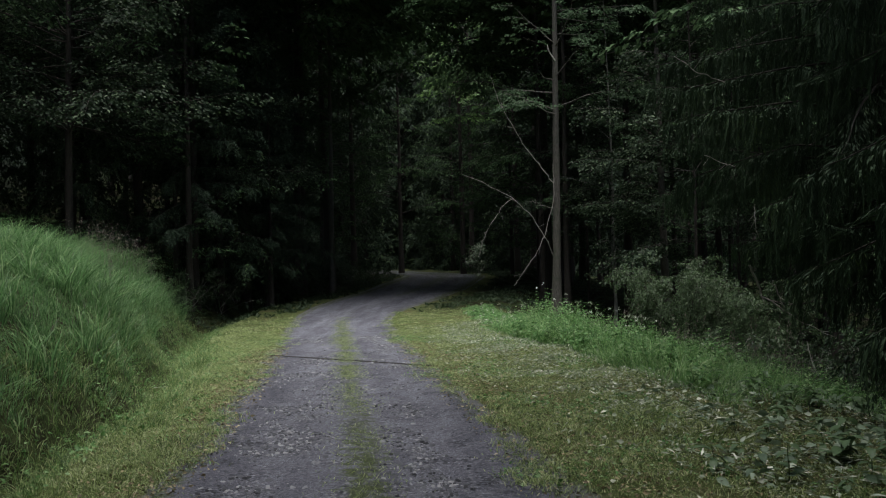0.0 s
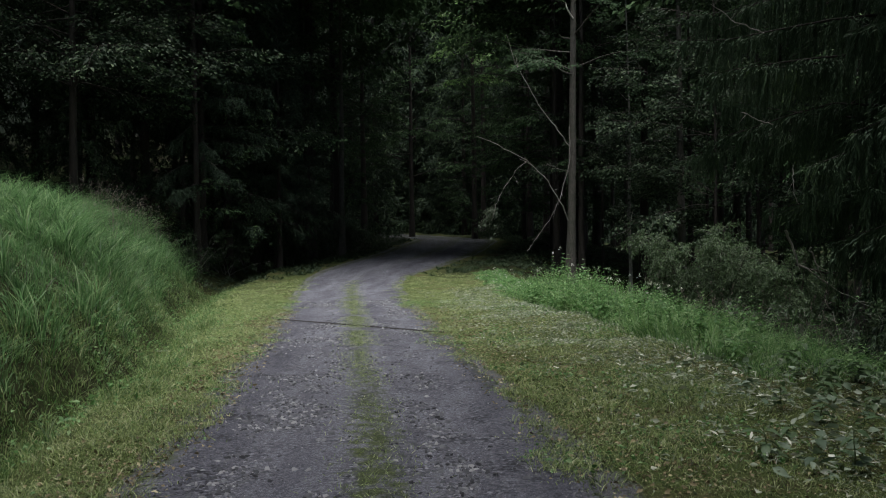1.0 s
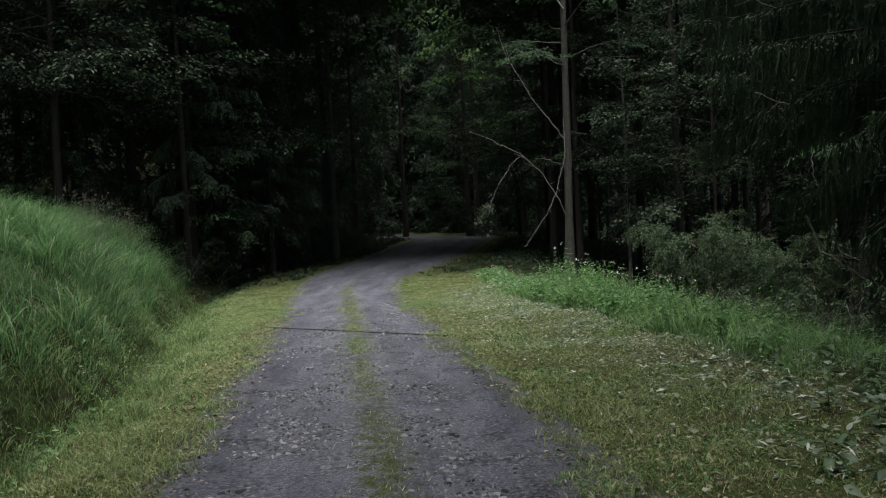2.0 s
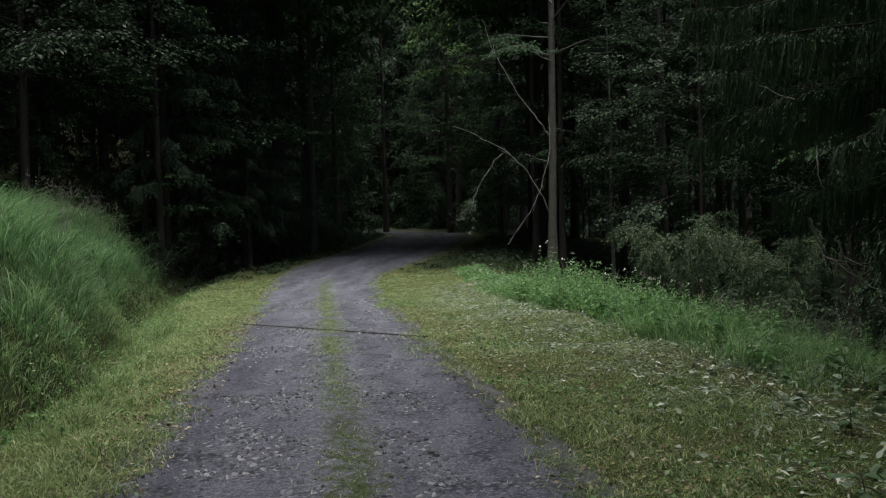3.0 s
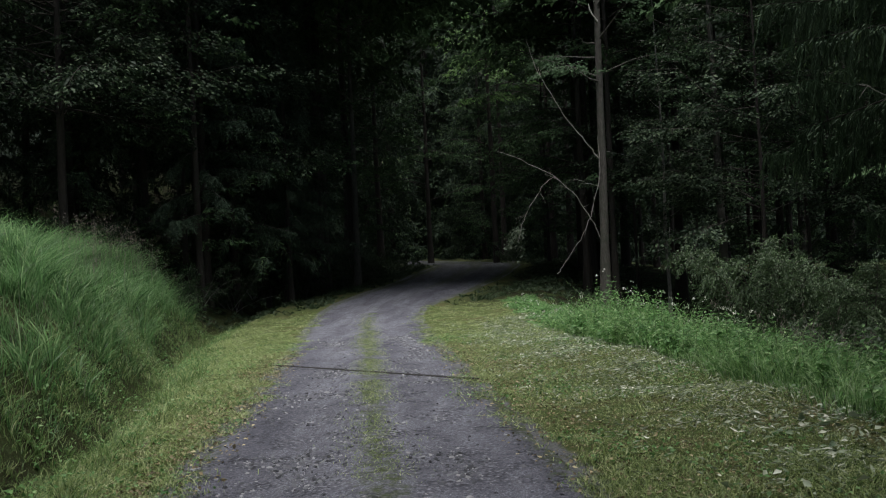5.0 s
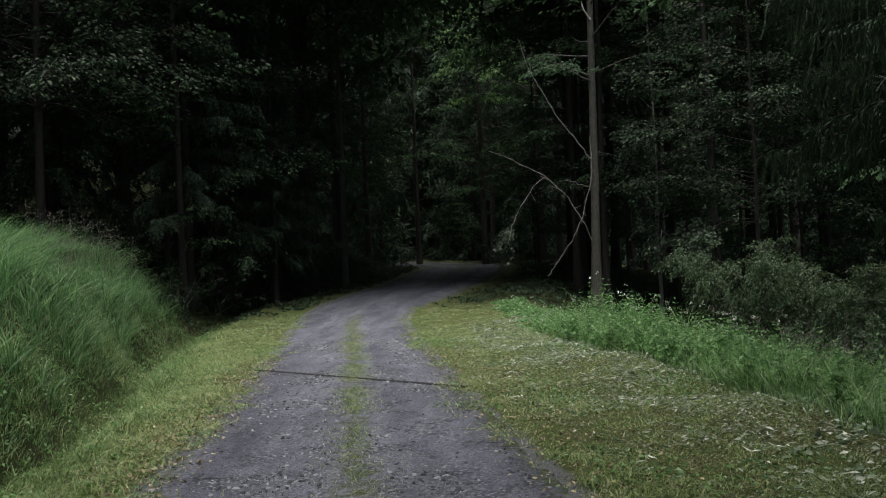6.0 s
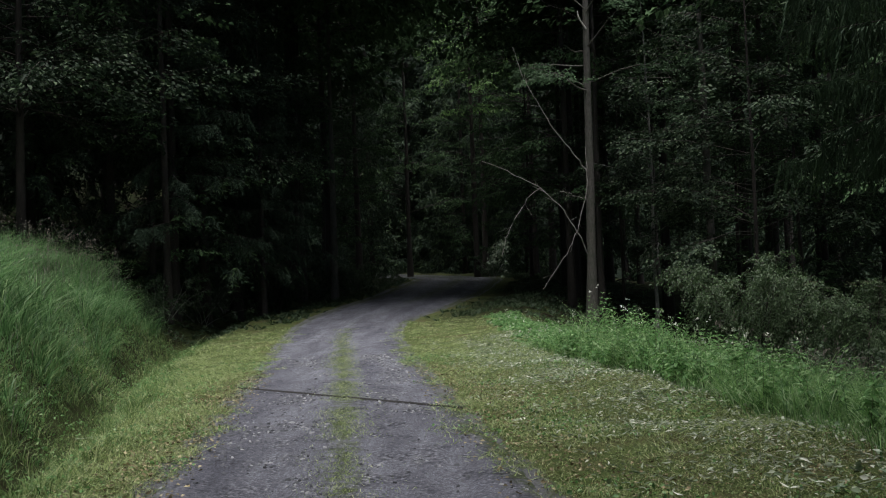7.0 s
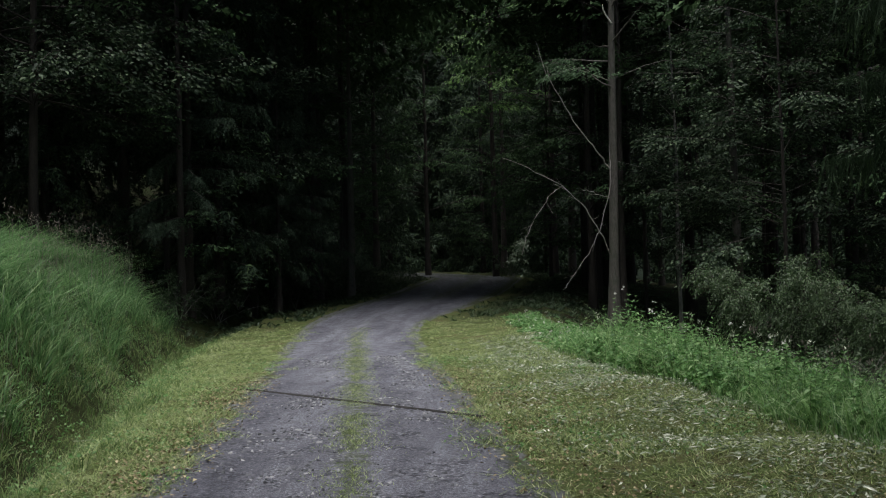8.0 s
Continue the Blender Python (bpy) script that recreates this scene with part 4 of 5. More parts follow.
def tall_grass():
    rng = np.random.default_rng(61)
    geo = Geo()
    tuft = scatter(12000, -14, -3.5, -2, 32, bank_weight, rng)
    size = (0.34 + 0.3 * value_noise(tuft[:, 0], tuft[:, 1], 0.8, 17)) * rng.uniform(0.5, 1.4, len(tuft))
    u, _ = sides_of(tuft[:, 0], tuft[:, 1])
    size = size * (0.45 + 0.55 * smooth_step(0.2, 1.3, u - ditch(tuft[:, 1])))
    tufts(geo, tuft, size, 16, rng, 0.12, (0.006, 0.014), (0.15, 0.9))
    # strong tussocks that hang over the ditch
    tuft = scatter(4600, -14, -3.5, 5, 32, lambda x, y: bank_weight(x, y) * smooth_step(0.4, 0.95, sides_of(x, y)[0] - ditch(y)), rng)
    k = value_noise(tuft[:, 0], tuft[:, 1], 0.9, 48) + 0.6 * value_noise(tuft[:, 0], tuft[:, 1], 0.4, 49) > 0.0
    tuft = tuft[k]
    tufts(geo, tuft, rng.uniform(0.55, 1.1, len(tuft)), 34, rng, 0.16, (0.010, 0.021), (0.35, 1.1))
    tagged(part("tall_grass", geo, M_TALL), "long lush green grass on the bank", "grass", kind="stuff")
    # seed heads on the ridge, dry stems between the blades
    g = Geo()
    s = scatter(2600, -13, -4, 7, 30, bank_weight, rng)
    blades(g, s, rng.normal(0, 0.7, (len(s), 2)), rng.uniform(0.3, 0.75, len(s)), rng.uniform(0.004, 0.007, len(s)), rng, 3, rng.uniform(0.1, 0.6, len(s)))
    s = scatter(3600, -14, -4.5, 17, 30, lambda x, y: bank_weight(x, y) ** 0.3 * smooth_step(0.9, 1.5, sides_of(x, y)[0] - ditch(y)) * (1 - smooth_step(2.0, 2.8, sides_of(x, y)[0] - ditch(y))) * smooth_step(17, 22, y) * smooth_step(-0.2, 0.2, value_noise(x, y, 0.8, 50)), rng)
    lean = rng.normal(0, 0.3, (len(s), 2))
    h = rng.uniform(0.85, 1.45, len(s))
    blades(g, s, lean, h, 0.007, rng, 3, 0.15)
    tip = s + np.stack([lean[:, 0] * h * 0.3, lean[:, 1] * h * 0.3, h * 0.9], 1)
    for k in range(5):
        leaves(g, tip + rng.normal(0, 0.03, tip.shape) * np.array((1, 1, 2.0)), rng.normal(0, 0.5, tip.shape) + np.array((0, 0, 0.6)), rng.normal(0, 1, tip.shape), 0.055, 0.016)
    tagged(part("grass_seed_heads", g, M_SEED), "dry pale seed heads above the long grass", "grass", kind="stuff")


def verge_weight(x, y):
    u, v = sides_of(x, y)
    left = smooth_step(-0.4, 0.25, u + 0.7 * value_noise(x, y, 0.6, 21) + 0.4 * value_noise(x, y, 0.2, 33)) ** 1.5 * (1 - smooth_step(-0.75, 0.1, u - ditch(y) + 0.6 * value_noise(x, y, 0.9, 46)))
    right = smooth_step(-0.4, 0.25, v + 0.7 * value_noise(x, y, 0.6, 22) + 0.4 * value_noise(x, y, 0.2, 34)) ** 1.5 * (1 - smooth_step(4.0, 5.0, v)) * (1 - 0.85 * smooth_step(1.5, 2.6, v) * (1 - smooth_step(10.5, 12.5, y)))
    bare = 0.5 + 0.5 * smooth_step(-0.25, 0.1, value_noise(x, y, 0.8, 38) + 0.5 * value_noise(x, y, 0.3, 39))
    return np.maximum(left * (1 - smooth_step(29, 33, y)), right) * (1 - smooth_step(28, 34, y)) * bare


def strip_weight(x, y):
    s = (x - middle(y)) / half(y)
    w = np.exp(-((s - 0.04) / 0.15) ** 2) * smooth_step(-0.42, 0.05, value_noise(x, y, 0.9, 23) + 0.35 * value_noise(x, y, 0.2, 24))
    return w * (0.35 + 0.65 * smooth_step(9, 13, y)) * (1 - 0.7 * smooth_step(22, 28, y))


def short_grass():
    rng = np.random.default_rng(62)
    geo = Geo()
    for y0, y1, count, seg, wide in ((-6, 4.5, 90000, 1, 2.2), (4.5, 11, 270000, 2, 1.15), (11, 24, 430000, 1, 1.5), (24, 40, 140000, 1, 2.6)):
        b = scatter(count, -4.3 - 0.19 * y1, 5.2 if y1 < 20 else 4, y0, y1, verge_weight, rng)
        u, _ = sides_of(b[:, 0], b[:, 1])
        wear = value_noise(b[:, 0], b[:, 1], 0.7, 25)
        h = (0.055 + 0.09 * wear + 0.07 * value_noise(b[:, 0], b[:, 1], 0.22, 53) + 0.12 * smooth_step(-0.5, 0.2, u - ditch(b[:, 1]))).clip(0.02) * rng.uniform(0.5, 1.7, len(b))
        h = np.where(u > 0, h, h * 0.65)
        lean = rng.normal(0, 1.0, (len(b), 2))
        blades(geo, b, lean, h, rng.uniform(0.004, 0.008, len(b)) * wide, rng, seg, rng.uniform(0.3, 0.9, len(b)))
    tagged(part("mown_grass", geo, M_SHORT), "short mown yellowish-green grass of the verges", "grass", kind="stuff")
    g = Geo()
    x, y = rng.uniform(-4.6, 0.3, 420000), rng.uniform(4.5, 30, 420000)
    k = rng.uniform(0, 1, len(x)) < strip_weight(x, y)
    x, y = x[k], y[k]
    s = np.stack([x, y, road_height(x, y) - 0.005], 1)
    blades(g, s, rng.normal(0, 0.8, (len(s), 2)), rng.uniform(0.015, 0.05, len(s)), rng.uniform(0.005, 0.01, len(s)), rng, 1, 0.5)
    tagged(part("strip_grass", g, M_SHORT), "thin low grass growing along the middle of the track", "grass", kind="stuff")


def ditch_tufts():
    """Rougher grass in the ditch and low herbs among the mown grass."""
    rng = np.random.default_rng(67)
    g = Geo()

    def low(x, y):
        u, _ = sides_of(x, y)
        off = u - ditch(y)
        return smooth_step(-1.2, -0.4, off + 0.6 * value_noise(x, y, 0.8, 36)) * (1 - smooth_step(0.8, 1.3, off)) * (1 - smooth_step(28, 32, y))

    b = scatter(20000, -10, -3, 5, 32, low, rng)
    tufts(g, b, rng.uniform(0.1, 0.3, len(b)) * (0.9 + 1.2 * value_noise(b[:, 0], b[:, 1], 0.6, 52)), 9, rng, 0.08, (0.005, 0.012), (0.3, 0.8))
    tagged(part("ditch_grass", g, M_ROUGH), "rough tufts of grass in the ditch", "grass", kind="stuff")
    g = Geo()
    b = scatter(30000, -10, -3, 5, 30, low, rng)
    b = b[value_noise(b[:, 0], b[:, 1], 0.7, 54) > -0.1]
    b[:, 2] += rng.uniform(0.02, 0.2, len(b)) * (0.6 + value_noise(b[:, 0], b[:, 1], 0.5, 55))
    size = rng.uniform(0.025, 0.075, len(b))
    leaves(g, b, rng.normal(0, 1, b.shape) * np.array((1, 1, 0.4)), np.array((0, 0, 1.0)) + rng.normal(0, 0.5, b.shape), size, size * 0.6, 0.2)

    def herb(x, y):
        return verge_weight(x, y) * smooth_step(-0.02, 0.25, value_noise(x, y, 0.7, 37))

    b = scatter(60000, -8, 5.5, 4.6, 22, herb, rng)
    b[:, 2] += rng.uniform(0.005, 0.06, len(b))
    size = rng.uniform(0.018, 0.05, len(b))
    leaves(g, b, rng.normal(0, 1, b.shape) * np.array((1, 1, 0.4)), np.array((0, 0, 1.0)) + rng.normal(0, 0.5, b.shape), size, size * 0.7, 0.2)
    tagged(part("low_herbs", g, M_WEED), "small clover and herb leaves in the short grass and ditch", "herbs", kind="stuff")


def weed_weight(x, y):
    u, v = sides_of(x, y)
    foot = np.interp(y, [8, 10, 12, 13.6, 17.3, 19, 21, 24, 31, 34], [3.0, 2.8, 2.55, 2.42, 2.1, 1.8, 1.4, 1.1, 0.6, 0.5])
    d = x - foot + 0.5 * value_noise(x, y, 1.0, 27)
    return smooth_step(0, 0.35, d) * (1 - smooth_step(3.0, 4.2, d)) * smooth_step(8.6, 11.2, y) * (1 - smooth_step(31, 34, y))


def weed_height(x, y):
    hump = (0.3 + 0.5 * smooth_step(9.5, 12.5, y) + 0.2 * smooth_step(13, 18, y)) * (1 - 0.85 * smooth_step(21.0, 23.4, y))
    foot = np.interp(y, [8, 12, 17.3, 21, 31], [3.0, 2.55, 2.1, 1.4, 0.6])
    hump = hump * (0.6 + 0.4 * smooth_step(0.0, 0.8, x - foot))
    return (0.92 + 0.55 * value_noise(x, y, 1.3, 28) + 0.55 * value_noise(x, y, 0.45, 29)) * hump


def nettle_leaves(g, gs, spots, heights, rng, n=16, big=1.0):
    """Upright stalks with crosswise pairs of drooping pointed leaves, closer and paler towards the tip."""
    k = len(spots)
    top = spots + np.stack([rng.normal(0, 0.07, k), rng.normal(0, 0.07, k), heights], 1)
    for p, q in zip(spots, top):
        tube(gs, np.array([p, q]), [0.0045, 0.002], 3, False)
    turn = rng.uniform(0, 6.28, k)
    for i in range(n):
        t = 0.25 + 0.75 * (i // 2 * 2 / (n - 2)) ** 0.7
        c = spots + (top - spots) * t
        a = turn + (i // 2) * math.pi / 2 + (i % 2) * math.pi + rng.normal(0, 0.3, k)
        w = np.stack([np.cos(a), np.sin(a), rng.uniform(-0.55, 0.35, k) + 0.7 * (t > 0.9)], 1)
        size = big * (0.065 + 0.075 * math.sin(math.pi * min(1, t * 0.9 + 0.05))) * (1 - 0.35 * t) * rng.uniform(0.7, 1.3, k)
        leaves(g, c, w, np.array((0, 0, 1.0)) + rng.normal(0, 0.3, (k, 3)), size, size * 0.52)


def weeds():
    """The lush strip of nettles, grass and herbs along the edge of the falling slope."""
    rng = np.random.default_rng(63)
    g = Geo()
    b = scatter(11500, 0.2, 7, 6.5, 34, lambda x, y: weed_weight(x, y) * (1 - 0.3 * smooth_step(13.5, 16.5, y)), rng)
    tufts(g, b, weed_height(b[:, 0], b[:, 1]) * rng.uniform(0.4, 1.12, len(b)), 16, rng, 0.16, (0.006, 0.014), (0.25, 0.85))
    tagged(part("tall_grass", g, M_LUSH), "lush green grass along the edge of the slope", "grass", kind="stuff")
    g, gs = Geo(), Geo()
    b = scatter(7600, 0.2, 7, 6.5, 34, lambda x, y: weed_weight(x, y) * (0.3 + 0.7 * smooth_step(12, 15.5, y)) * smooth_step(-0.32, 0.0, value_noise(x, y, 0.55, 58)), rng)
    nettle_leaves(g, gs, b, weed_height(b[:, 0], b[:, 1]) * rng.uniform(0.4, 0.95, len(b)), rng)
    tagged(part("weed_stalks", gs, M_STEM), "thin green stalks of nettles and herbs", "weeds", kind="stuff")
    tagged(part("weed_foliage", g, M_WEED), "fresh green leaves of nettles and herbs", "weeds", kind="stuff")
    # pale upright flower tips over the crest of the nettles
    g = Geo()
    b = scatter(200, 0.2, 5.5, 14, 33, weed_weight, rng)
    b[:, 2] += weed_height(b[:, 0], b[:, 1]) * rng.uniform(0.85, 1.12, len(b))
    for k in range(6):
        leaves(g, b + rng.normal(0, 0.022, b.shape), rng.normal(0, 0.5, b.shape) + np.array((0, 0, 0.9)), rng.normal(0, 1, b.shape), 0.05, 0.02)
    tagged(part("flower_tips", g, M_CUT), "pale flower tips over the weeds", "flowers", kind="stuff")
    g = Geo()
    b = scatter(90, 0.2, 4.5, 16, 33, weed_weight, rng)
    b[:, 2] += weed_height(b[:, 0], b[:, 1]) * rng.uniform(0.8, 1.08, len(b))
    for k in range(5):
        leaves(g, b + rng.normal(0, 0.02, b.shape), rng.normal(0, 1, b.shape) + np.array((0, 0, 0.8)), rng.normal(0, 1, b.shape), 0.04, 0.026)
    tagged(part("white_flowers", g, M_WHITE), "tiny white blossoms over the weeds", "flowers", kind="stuff")
    # reddish grass heads that stand over the rim of the slope
    g = Geo()
    s = scatter(620, 3.6, 7.5, 9.5, 19, lambda x, y: smooth_step(1.6, 2.3, x - np.interp(y, [8, 12, 17.3, 21], [3.0, 2.55, 2.1, 1.4])) * smooth_step(-0.1, 0.2, value_noise(x, y, 0.8, 59)), rng)
    lean = rng.normal(0, 0.35, (len(s), 2))
    h = rng.uniform(0.7, 1.25, len(s))
    blades(g, s, lean, h, 0.006, rng, 3, 0.15)
    tip = s + np.stack([lean[:, 0] * h * 0.3, lean[:, 1] * h * 0.3, h * 0.9], 1)
    for k in range(7):
        leaves(g, tip + rng.normal(0, 0.02, tip.shape) * np.array((1, 1, 3.0)), rng.normal(0, 0.3, tip.shape) + np.array((0, 0, 0.8)), rng.normal(0, 1, tip.shape), 0.06, 0.016)
    tagged(part("grass_seed_heads", g, M_SEED), "reddish grass heads at the rim of the slope", "grass", kind="stuff")


def slope_herbs():
    """Low shaded herbs and ferns that cover the cut slope and the rims of the track under the trees."""
    rng = np.random.default_rng(68)

    def rims(x, y):
        u, v = sides_of(x, y)
        a = smooth_step(-0.1, 0.6, u + 0.5 * value_noise(x, y, 1.2, 60)) * (1 - smooth_step(6, 9, u)) * smooth_step(29.5, 33, y + 0.35 * (u - 2))
        b = smooth_step(0.3, 1.2, v + 0.5 * value_noise(x, y, 1.2, 61)) * (1 - smooth_step(5, 9, v)) * smooth_step(31, 36, y)
        return np.maximum(a, 0.8 * b) * smooth_step(-0.3, 0.1, value_noise(x, y, 0.8, 62))

    g = Geo()
    b = scatter(17000, -16, 12, 27, 66, rims, rng)
    for k in range(9):
        a = rng.uniform(0, 6.28, len(b))
        w = np.stack([np.cos(a), np.sin(a), rng.uniform(0.1, 1.3, len(b))], 1)
        size = rng.uniform(0.08, 0.24, len(b))
        leaves(g, b + rng.normal(0, 0.08, b.shape) * np.array((1, 1, 0.3)), w, np.array((0, 0, 1.0)) + rng.normal(0, 0.4, b.shape), size, size * rng.uniform(0.12, 0.4, len(b)))
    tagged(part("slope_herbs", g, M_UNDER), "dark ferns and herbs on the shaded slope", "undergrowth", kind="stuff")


tall_grass()
short_grass()
ditch_tufts()
weeds()
slope_herbs()


# ---- litter on the verges ----
def leaf_litter():
    rng = np.random.default_rng(64)

    def right(x, y):
        u, v = sides_of(x, y)
        m = (0.25 + 0.75 * smooth_step(0.5, 2.2, v)) * smooth_step(0, 0.4, v) * (1 - smooth_step(4.2, 5, v))
        m = m * (1 - 0.7 * smooth_step(2.4, 3.0, x) * (1 - smooth_step(10, 12, y)))
        return m * (0.4 + 0.6 * smooth_step(9, 13, y)) * (0.15 + 0.85 * smooth_step(-0.05, 0.3, value_noise(x, y, 1.0, 41) + 0.3 * (x - 1.2) * (y < 12)))

    g = Geo()
    b = scatter(130000, -0.5, 6.5, 5, 26, right, rng)
    b[:, 2] += rng.uniform(0.01, 0.07, len(b))
    size = (0.014 + 0.055 * rng.uniform(0, 1, len(b)) ** 6) * np.where(b[:, 1] < 11, 1.3, 1)
    leaves(g, b, rng.normal(0, 1, b.shape) * np.array((1, 1, 0.3)), np.array((0, 0, 1.0)) + rng.normal(0, 0.8, b.shape), size, size * rng.uniform(0.25, 0.65, len(b)), 0.15)
    # clippings of the taller weeds, lying in drifts
    b = scatter(64000, -1.5, 5.0, 5.5, 25, lambda x, y: (0.25 * smooth_step(0.2, 0.6, sides_of(x, y)[1]) + 0.75 * smooth_step(0.9, 1.8, sides_of(x, y)[1])) * (1 - smooth_step(3.2, 4.2, sides_of(x, y)[1])) * (0.15 + 0.85 * smooth_step(-0.05, 0.35, value_noise(x, y, 0.9, 56) + 0.9 * value_noise(x, y, 0.3, 57))), rng)
    b[:, 2] += rng.uniform(0.02, 0.07, len(b))
    way = rng.normal(0, 1, b.shape) * np.array((1, 1, 0.25))
    size = rng.uniform(0.02, 0.1, len(b))
    leaves(g, b, way, np.array((0, 0, 1.0)) + rng.normal(0, 0.9, b.shape), size, size * rng.uniform(0.1, 0.26, len(b)), 0.15)
    tagged(part("cut_leaves", g, M_CUT), "pale wilted cut leaves strewn on the verge", "leaf litter", kind="stuff")
    g = Geo()

    def edges(x, y):
        u, v = sides_of(x, y)
        return np.exp(-((u - 0.15) / 0.4) ** 2) * (u > -0.4) + 0.5 * np.exp(-((v - 0.3) / 0.5) ** 2) * (v > -0.4)

    b = scatter(44000, -5, 2.5, 4.5, 20, edges, rng)
    b[:, 2] += rng.uniform(0.0, 0.04, len(b))
    size = rng.uniform(0.018, 0.05, len(b))
    leaves(g, b, rng.normal(0, 1, b.shape) * np.array((1, 1, 0.3)), np.array((0, 0, 1.0)) + rng.normal(0, 0.5, b.shape), size, size * 0.65, 0.2)
    b = scatter(24000, -0.8, 5, 4.8, 20, lambda x, y: smooth_step(0, 0.6, sides_of(x, y)[1]) * smooth_step(-0.2, 0.2, value_noise(x, y, 1.1, 43)), rng)
    b[:, 2] += rng.uniform(0.0, 0.035, len(b))
    size = rng.uniform(0.012, 0.035, len(b))
    leaves(g, b, rng.normal(0, 1, b.shape) * np.array((1, 1, 0.3)), np.array((0, 0, 1.0)) + rng.normal(0, 0.5, b.shape), size, size * 0.55, 0.2)
    tagged(part("brown_leaves", g, M_BROWN), "dry brown leaves along the edges of the track", "leaf litter", kind="stuff")


leaf_litter()


def cut_stalk(x, y, turn, length):
    g = Geo()
    rng = np.random.default_rng(71)
    tube(g, bent((-length / 2, 0, 0.0), (1, 0, 0.02), length, 6, rng, -0.02, 0.04), np.linspace(0.006, 0.003, 7), 5)
    c = np.array([(length * q, 0.0, 0.01) for q in (-0.2, 0.1, 0.3, 0.4)])
    leaves(g, c, np.array([(1, 0.4, 0.1), (1, -0.5, 0.15), (1, 0.3, 0.1), (1, -0.1, 0.05)]), np.array([(0, 0, 1.0)] * 4), 0.16, 0.02)
    o = part("cut_stalk", g, M_CUT)
    o.matrix_world = Matrix.Translation((x, y, float(land(x, y)) + 0.06)) @ Matrix.Rotation(turn, 4, "Z")
    return tagged(o, "pale cut plant stalk lying on the grass", "plant stalk")


cut_stalk(-5.3, 16.05, 0.1, 0.5)
cut_stalk(2.4, 10.2, 0.5, 0.4)


# ---- gravel ----
def pebble(rng, n=1, sides=5):
    """A squat, angular stone of about unit size."""
    a = np.arange(sides) * 2 * np.pi / sides + rng.uniform(-0.3, 0.3, sides)
    r = rng.uniform(0.25, 0.62, sides)
    low = np.stack([np.cos(a) * r, np.sin(a) * r, np.full(sides, -0.15)], 1)
    high = np.stack([np.cos(a) * r * rng.uniform(0.5, 0.85, sides), np.sin(a) * r * rng.uniform(0.5, 0.85, sides), rng.uniform(0.15, 0.32, sides)], 1)
    v = np.concatenate([low, high])
    i = np.arange(sides)
    j = (i + 1) % sides
    f = np.concatenate([np.stack([i, j, j + sides], 1), np.stack([i, j + sides, i + sides], 1), np.stack([np.full(sides - 2, sides), sides + np.arange(1, sides - 1), sides + np.arange(2, sides)], 1)])
    return v, f


def gravel():
    rng = np.random.default_rng(65)
    g = Geo()
    n = 80000
    y = 4.8 + 18 * rng.uniform(0, 1, n) ** 1.5
    s = rng.uniform(-1.05, 1.05, n)
    tracks = np.exp(-((s + 0.36) / 0.27) ** 2) + np.exp(-((s - 0.5) / 0.2) ** 2)
    k = rng.uniform(0, 1, n) < 0.04 + (0.15 + 0.85 * tracks) * smooth_step(0.0, 0.2, value_noise(s * 3, y, 1.0, 51) + 0.5 * value_noise(s * 3, y, 0.35, 63))
    k &= rng.uniform(0, 1, n) > 0.85 * np.exp(-((s - 0.04) / 0.12) ** 2)
    s, y = s[k], y[k]
    x = middle(y) + s * half(y)
    z = road_height(x, y)
    size = 0.011 + 0.062 * rng.uniform(0, 1, len(x)) ** 4
    kinds = [pebble(rng) for _ in range(12)]
    pick = rng.integers(0, 12, len(x))
    for q, (v, f) in enumerate(kinds):
        m = pick == q
        a = rng.uniform(0, 6.28, m.sum())
        ca, sa = np.cos(a)[:, None], np.sin(a)[:, None]
        ly, lz, tilt = (rng.uniform(lo, hi, (m.sum(), 1)) for lo, hi in ((0.4, 0.95), (0.35, 0.9), (-0.5, 0.5)))
        vx, vy, vz = v[None, :, 0], v[None, :, 1] * ly, v[None, :, 2] * lz + v[None, :, 0] * tilt
        p = np.stack([vx * ca - vy * sa, vx * sa + vy * ca, vz], -1) * size[m][:, None, None]
        p += np.stack([x[m], y[m], z[m]], 1)[:, None]
        g.add(p.reshape(-1, 3), (np.arange(m.sum())[:, None, None] * len(v) + f[None]).reshape(-1, 3))
    tagged(part("gravel", g, M_STONE), "loose grey crushed stone on the track", "gravel", kind="stuff")
    # single larger stones
    made = []
    for q in range(4):
        v, f = pebble(rng, sides=7)
        g = Geo()
        g.add(v, f)
        made.append(g.mesh("stone"))
    for q in range(90):
        y = 5 + 14 * rng.uniform() ** 1.3
        x = float(middle(y)) + rng.choice([-0.55, 0.45, 0.6, 0.08]) * 1.5 + rng.normal(0, 0.3)
        o = part("stone", made[q % 4], M_STONE)
        e = rng.uniform(0.035, 0.065)
        o.matrix_world = Matrix.Translation((x, y, float(road_height(x, y)) + 0.1 * e)) @ Matrix.Rotation(rng.uniform(0, 6.28), 4, "Z") @ Matrix.Diagonal((e, e * rng.uniform(0.7, 1), e * rng.uniform(0.6, 1), 1))
        tagged(o, "loose grey stone lying on the gravel track", "stone", "loose stones on the track")


gravel()


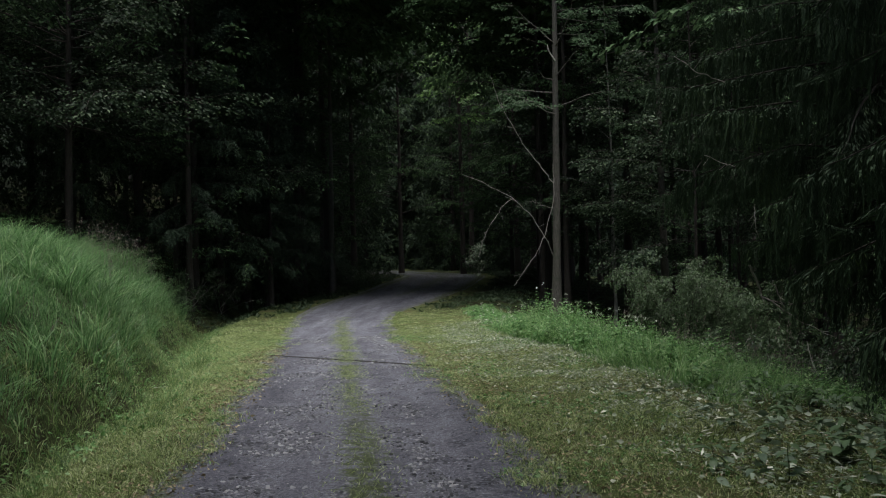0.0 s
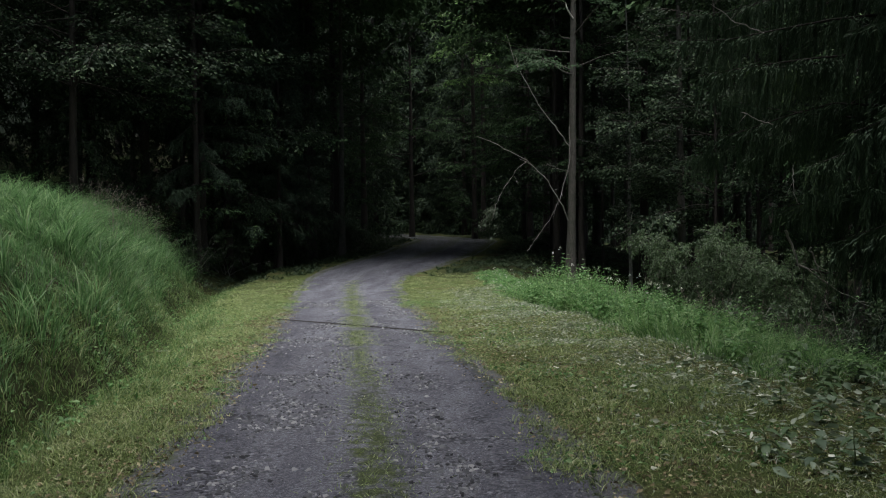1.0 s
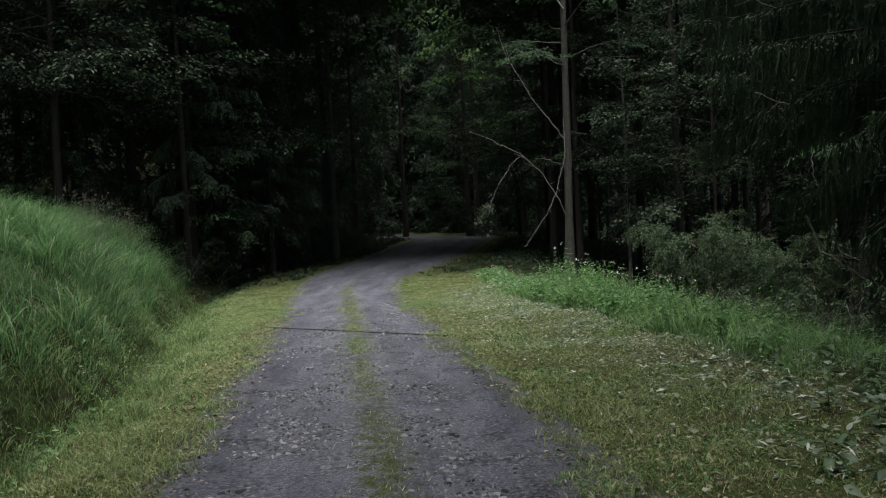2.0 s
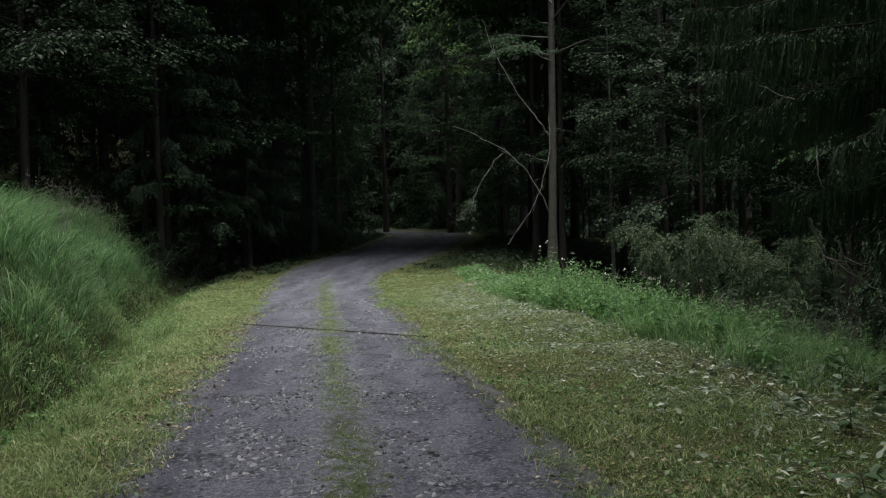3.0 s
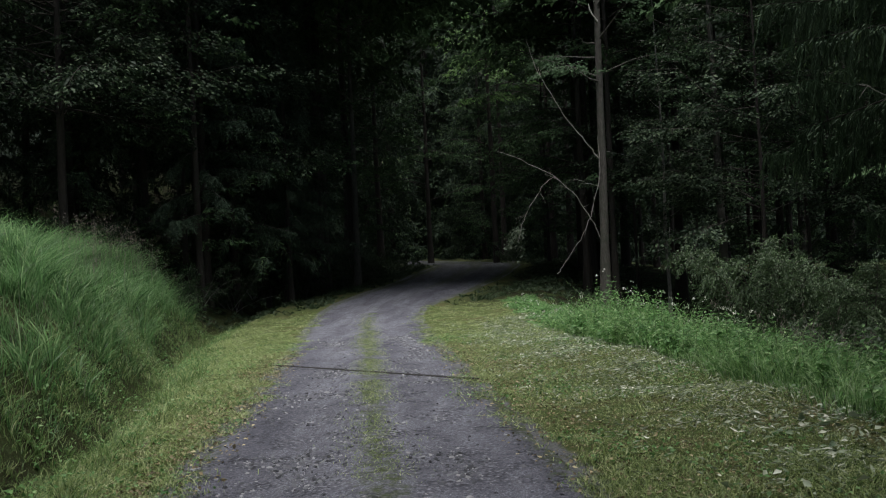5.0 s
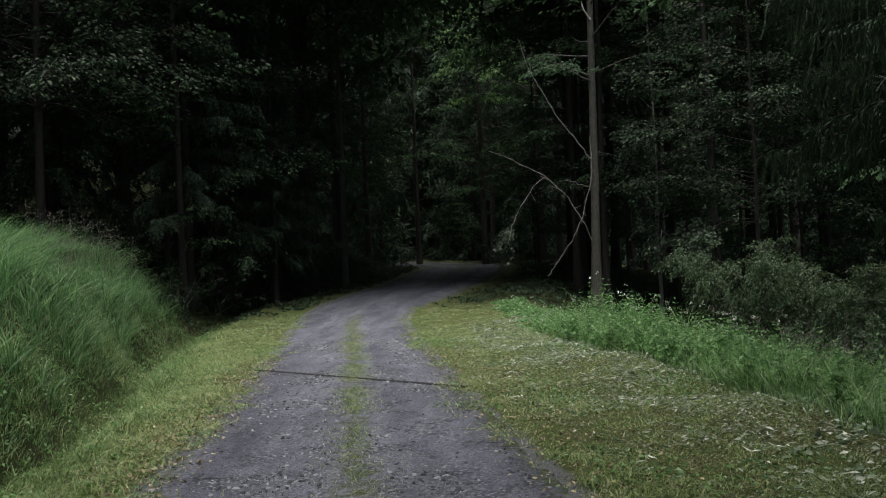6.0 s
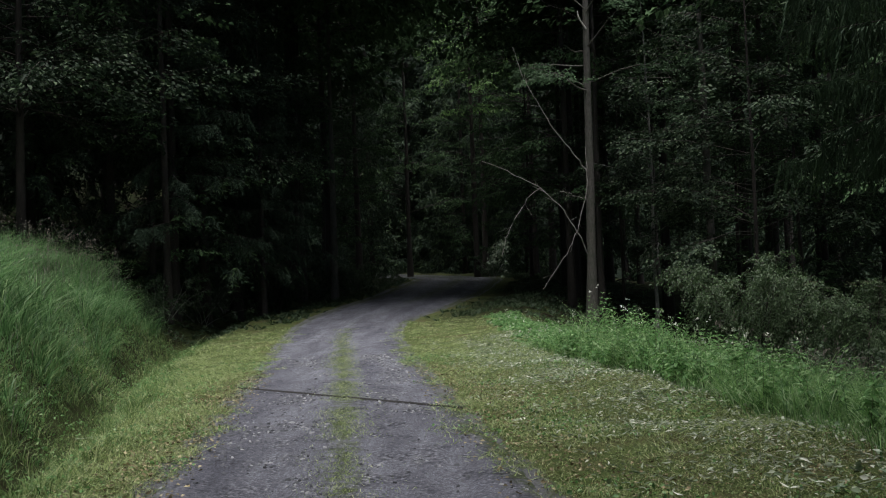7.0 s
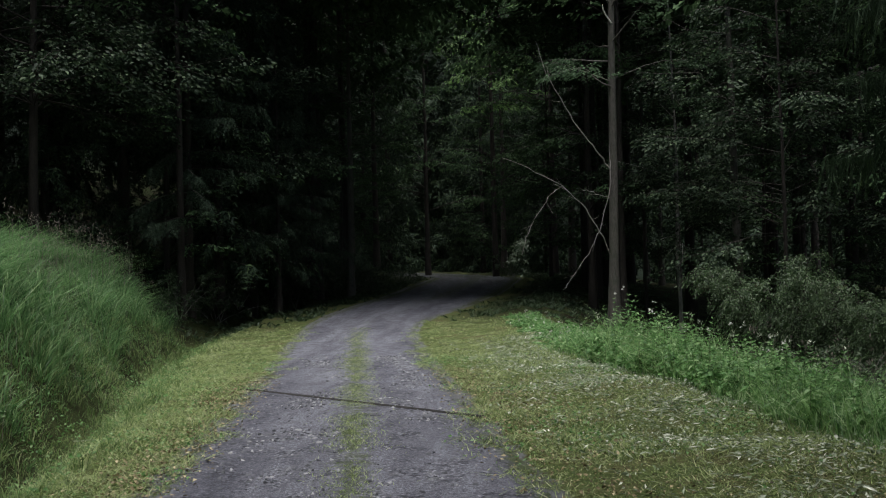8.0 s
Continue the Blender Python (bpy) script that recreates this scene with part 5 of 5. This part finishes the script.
# ---- broad-leaved weeds at the verge ----
def broad_leaf(rng, length, width):
    """One large leaf with a midrib fold, drooping tip and wavy rim."""
    g = Geo()
    rows = 6
    v = []
    for i in range(rows + 1):
        t = i / rows
        w = width * (math.sin(math.pi * t ** 0.75) * 0.5 + 0.015)
        z = -0.35 * length * t * t
        wave = 0.03 * length * math.sin(t * 9 + rng.uniform(0, 2))
        v += [(length * t, -w, z + w * 0.35 + wave), (length * t, 0, z), (length * t, w, z + w * 0.35 - wave)]
    i = np.arange(rows)[:, None] * 3
    f = np.concatenate([i + np.array([[0, 1, 4, 3]]), i + np.array([[1, 2, 5, 4]])])
    g.add(np.array(v), f)
    return g.mesh("leaf", True)


def broad_weeds():
    rng = np.random.default_rng(66)
    shapes = [broad_leaf(rng, rng.uniform(0.13, 0.2), rng.uniform(0.065, 0.11)) for _ in range(5)]
    protos = []
    for q in range(4):
        plant = new("broadleaf_weed")
        h = rng.uniform(0.18, 0.45)
        g = Geo()
        line = bent((0, 0, -0.05), (rng.normal(0, 0.2), rng.normal(0, 0.2), 1), h, 4, rng, 0, 0.08)
        tube(g, line, np.linspace(0.006, 0.003, 5), 5)
        part("stalk", g, M_STEM, plant)
        n = int(rng.integers(6, 10))
        for k in range(n):
            p, d = along(line, np.array([0.35 + 0.65 * k / (n - 1)]))
            o = part("leaf", shapes[int(rng.integers(0, 5))], M_BROAD, plant)
            o.matrix_local = Matrix.Translation(p[0]) @ Matrix.Rotation(k * 2.4 + rng.uniform(-0.4, 0.4), 4, "Z") @ Matrix.Rotation(rng.uniform(-0.5, 0.35), 4, "Y") @ Matrix.Scale(rng.uniform(0.6, 1.1), 4)
        tagged(plant, "low weed with large pale green leaves on the verge", "weed", "broad-leaved weeds")
        protos.append(plant)
    spots = []
    while len(spots) < 110:
        y = rng.uniform(5.6, 12.5)
        x = np.interp(y, [5.5, 9, 12.5], [2.6, 3.5, 3.3]) + rng.uniform(0, 2.3)
        if rng.uniform() < 0.35:
            x -= rng.uniform(0, 1.0)
        spots.append((x, y))
    for i, (x, y) in enumerate(spots):
        m = Matrix.Translation((x, y, float(land(x, y)))) @ Matrix.Rotation(rng.uniform(0, 6.28), 4, "Z") @ Matrix.Scale(rng.uniform(0.7, 1.15), 4)
        if i < 4:
            protos[i].matrix_world = m
        else:
            copy_thing(protos[i % 4], m)


def fallen_broad_leaves():
    """Cut broad leaves that lie wilting where the verge was mown, pale undersides up."""
    rng = np.random.default_rng(69)

    def lie(x, y):
        inner = np.interp(y, [4.5, 6, 9, 12.5], [1.7, 1.9, 2.2, 2.3])
        return smooth_step(-0.2, 0.7, x - inner + 0.6 * value_noise(x, y, 0.7, 64)) * (1 - smooth_step(2.4, 3.2, x - inner)) * smooth_step(-0.25, 0.2, value_noise(x, y, 0.5, 65)) * (1 - smooth_step(10.5, 13, y))

    g = Geo()
    b = scatter(3600, 1.2, 6, 4.6, 13, lie, rng)
    rows = 4
    n = len(b)
    a = rng.uniform(0, 6.28, n)
    way = np.stack([np.cos(a), np.sin(a), rng.normal(0.05, 0.25, n)], 1)
    nrm = np.array((0, 0, 1.0)) + rng.normal(0, 0.45, (n, 3))
    across = unit(np.cross(way, nrm))
    up = np.cross(across, unit(way))
    size = rng.uniform(0.04, 0.125, n)[:, None]
    wide = size * rng.uniform(0.2, 0.34, n)[:, None]
    curl = rng.uniform(-0.3, 0.45, n)[:, None]
    b[:, 2] += rng.uniform(0.02, 0.1, n)
    v = []
    for i in range(rows + 1):
        t = i / rows
        c = b + way * size * t - up * size * curl * t * t
        w = wide * (math.sin(math.pi * t ** 0.75) + 0.03)
        v += [c - across * w + up * w * 0.35, c, c + across * w + up * w * 0.35]
    i = np.arange(n)[:, None] * 3 * (rows + 1)
    f = [i + 3 * k + np.array([q]) for k in range(rows) for q in ((0, 1, 4, 3), (1, 2, 5, 4))]
    g.add(np.stack(v, 1).reshape(-1, 3), np.concatenate(f))
    tagged(part("cut_leaves", g, M_WILTED), "wilted broad leaves with pale undersides strewn on the verge", "leaf litter", kind="stuff")


broad_weeds()
fallen_broad_leaves()
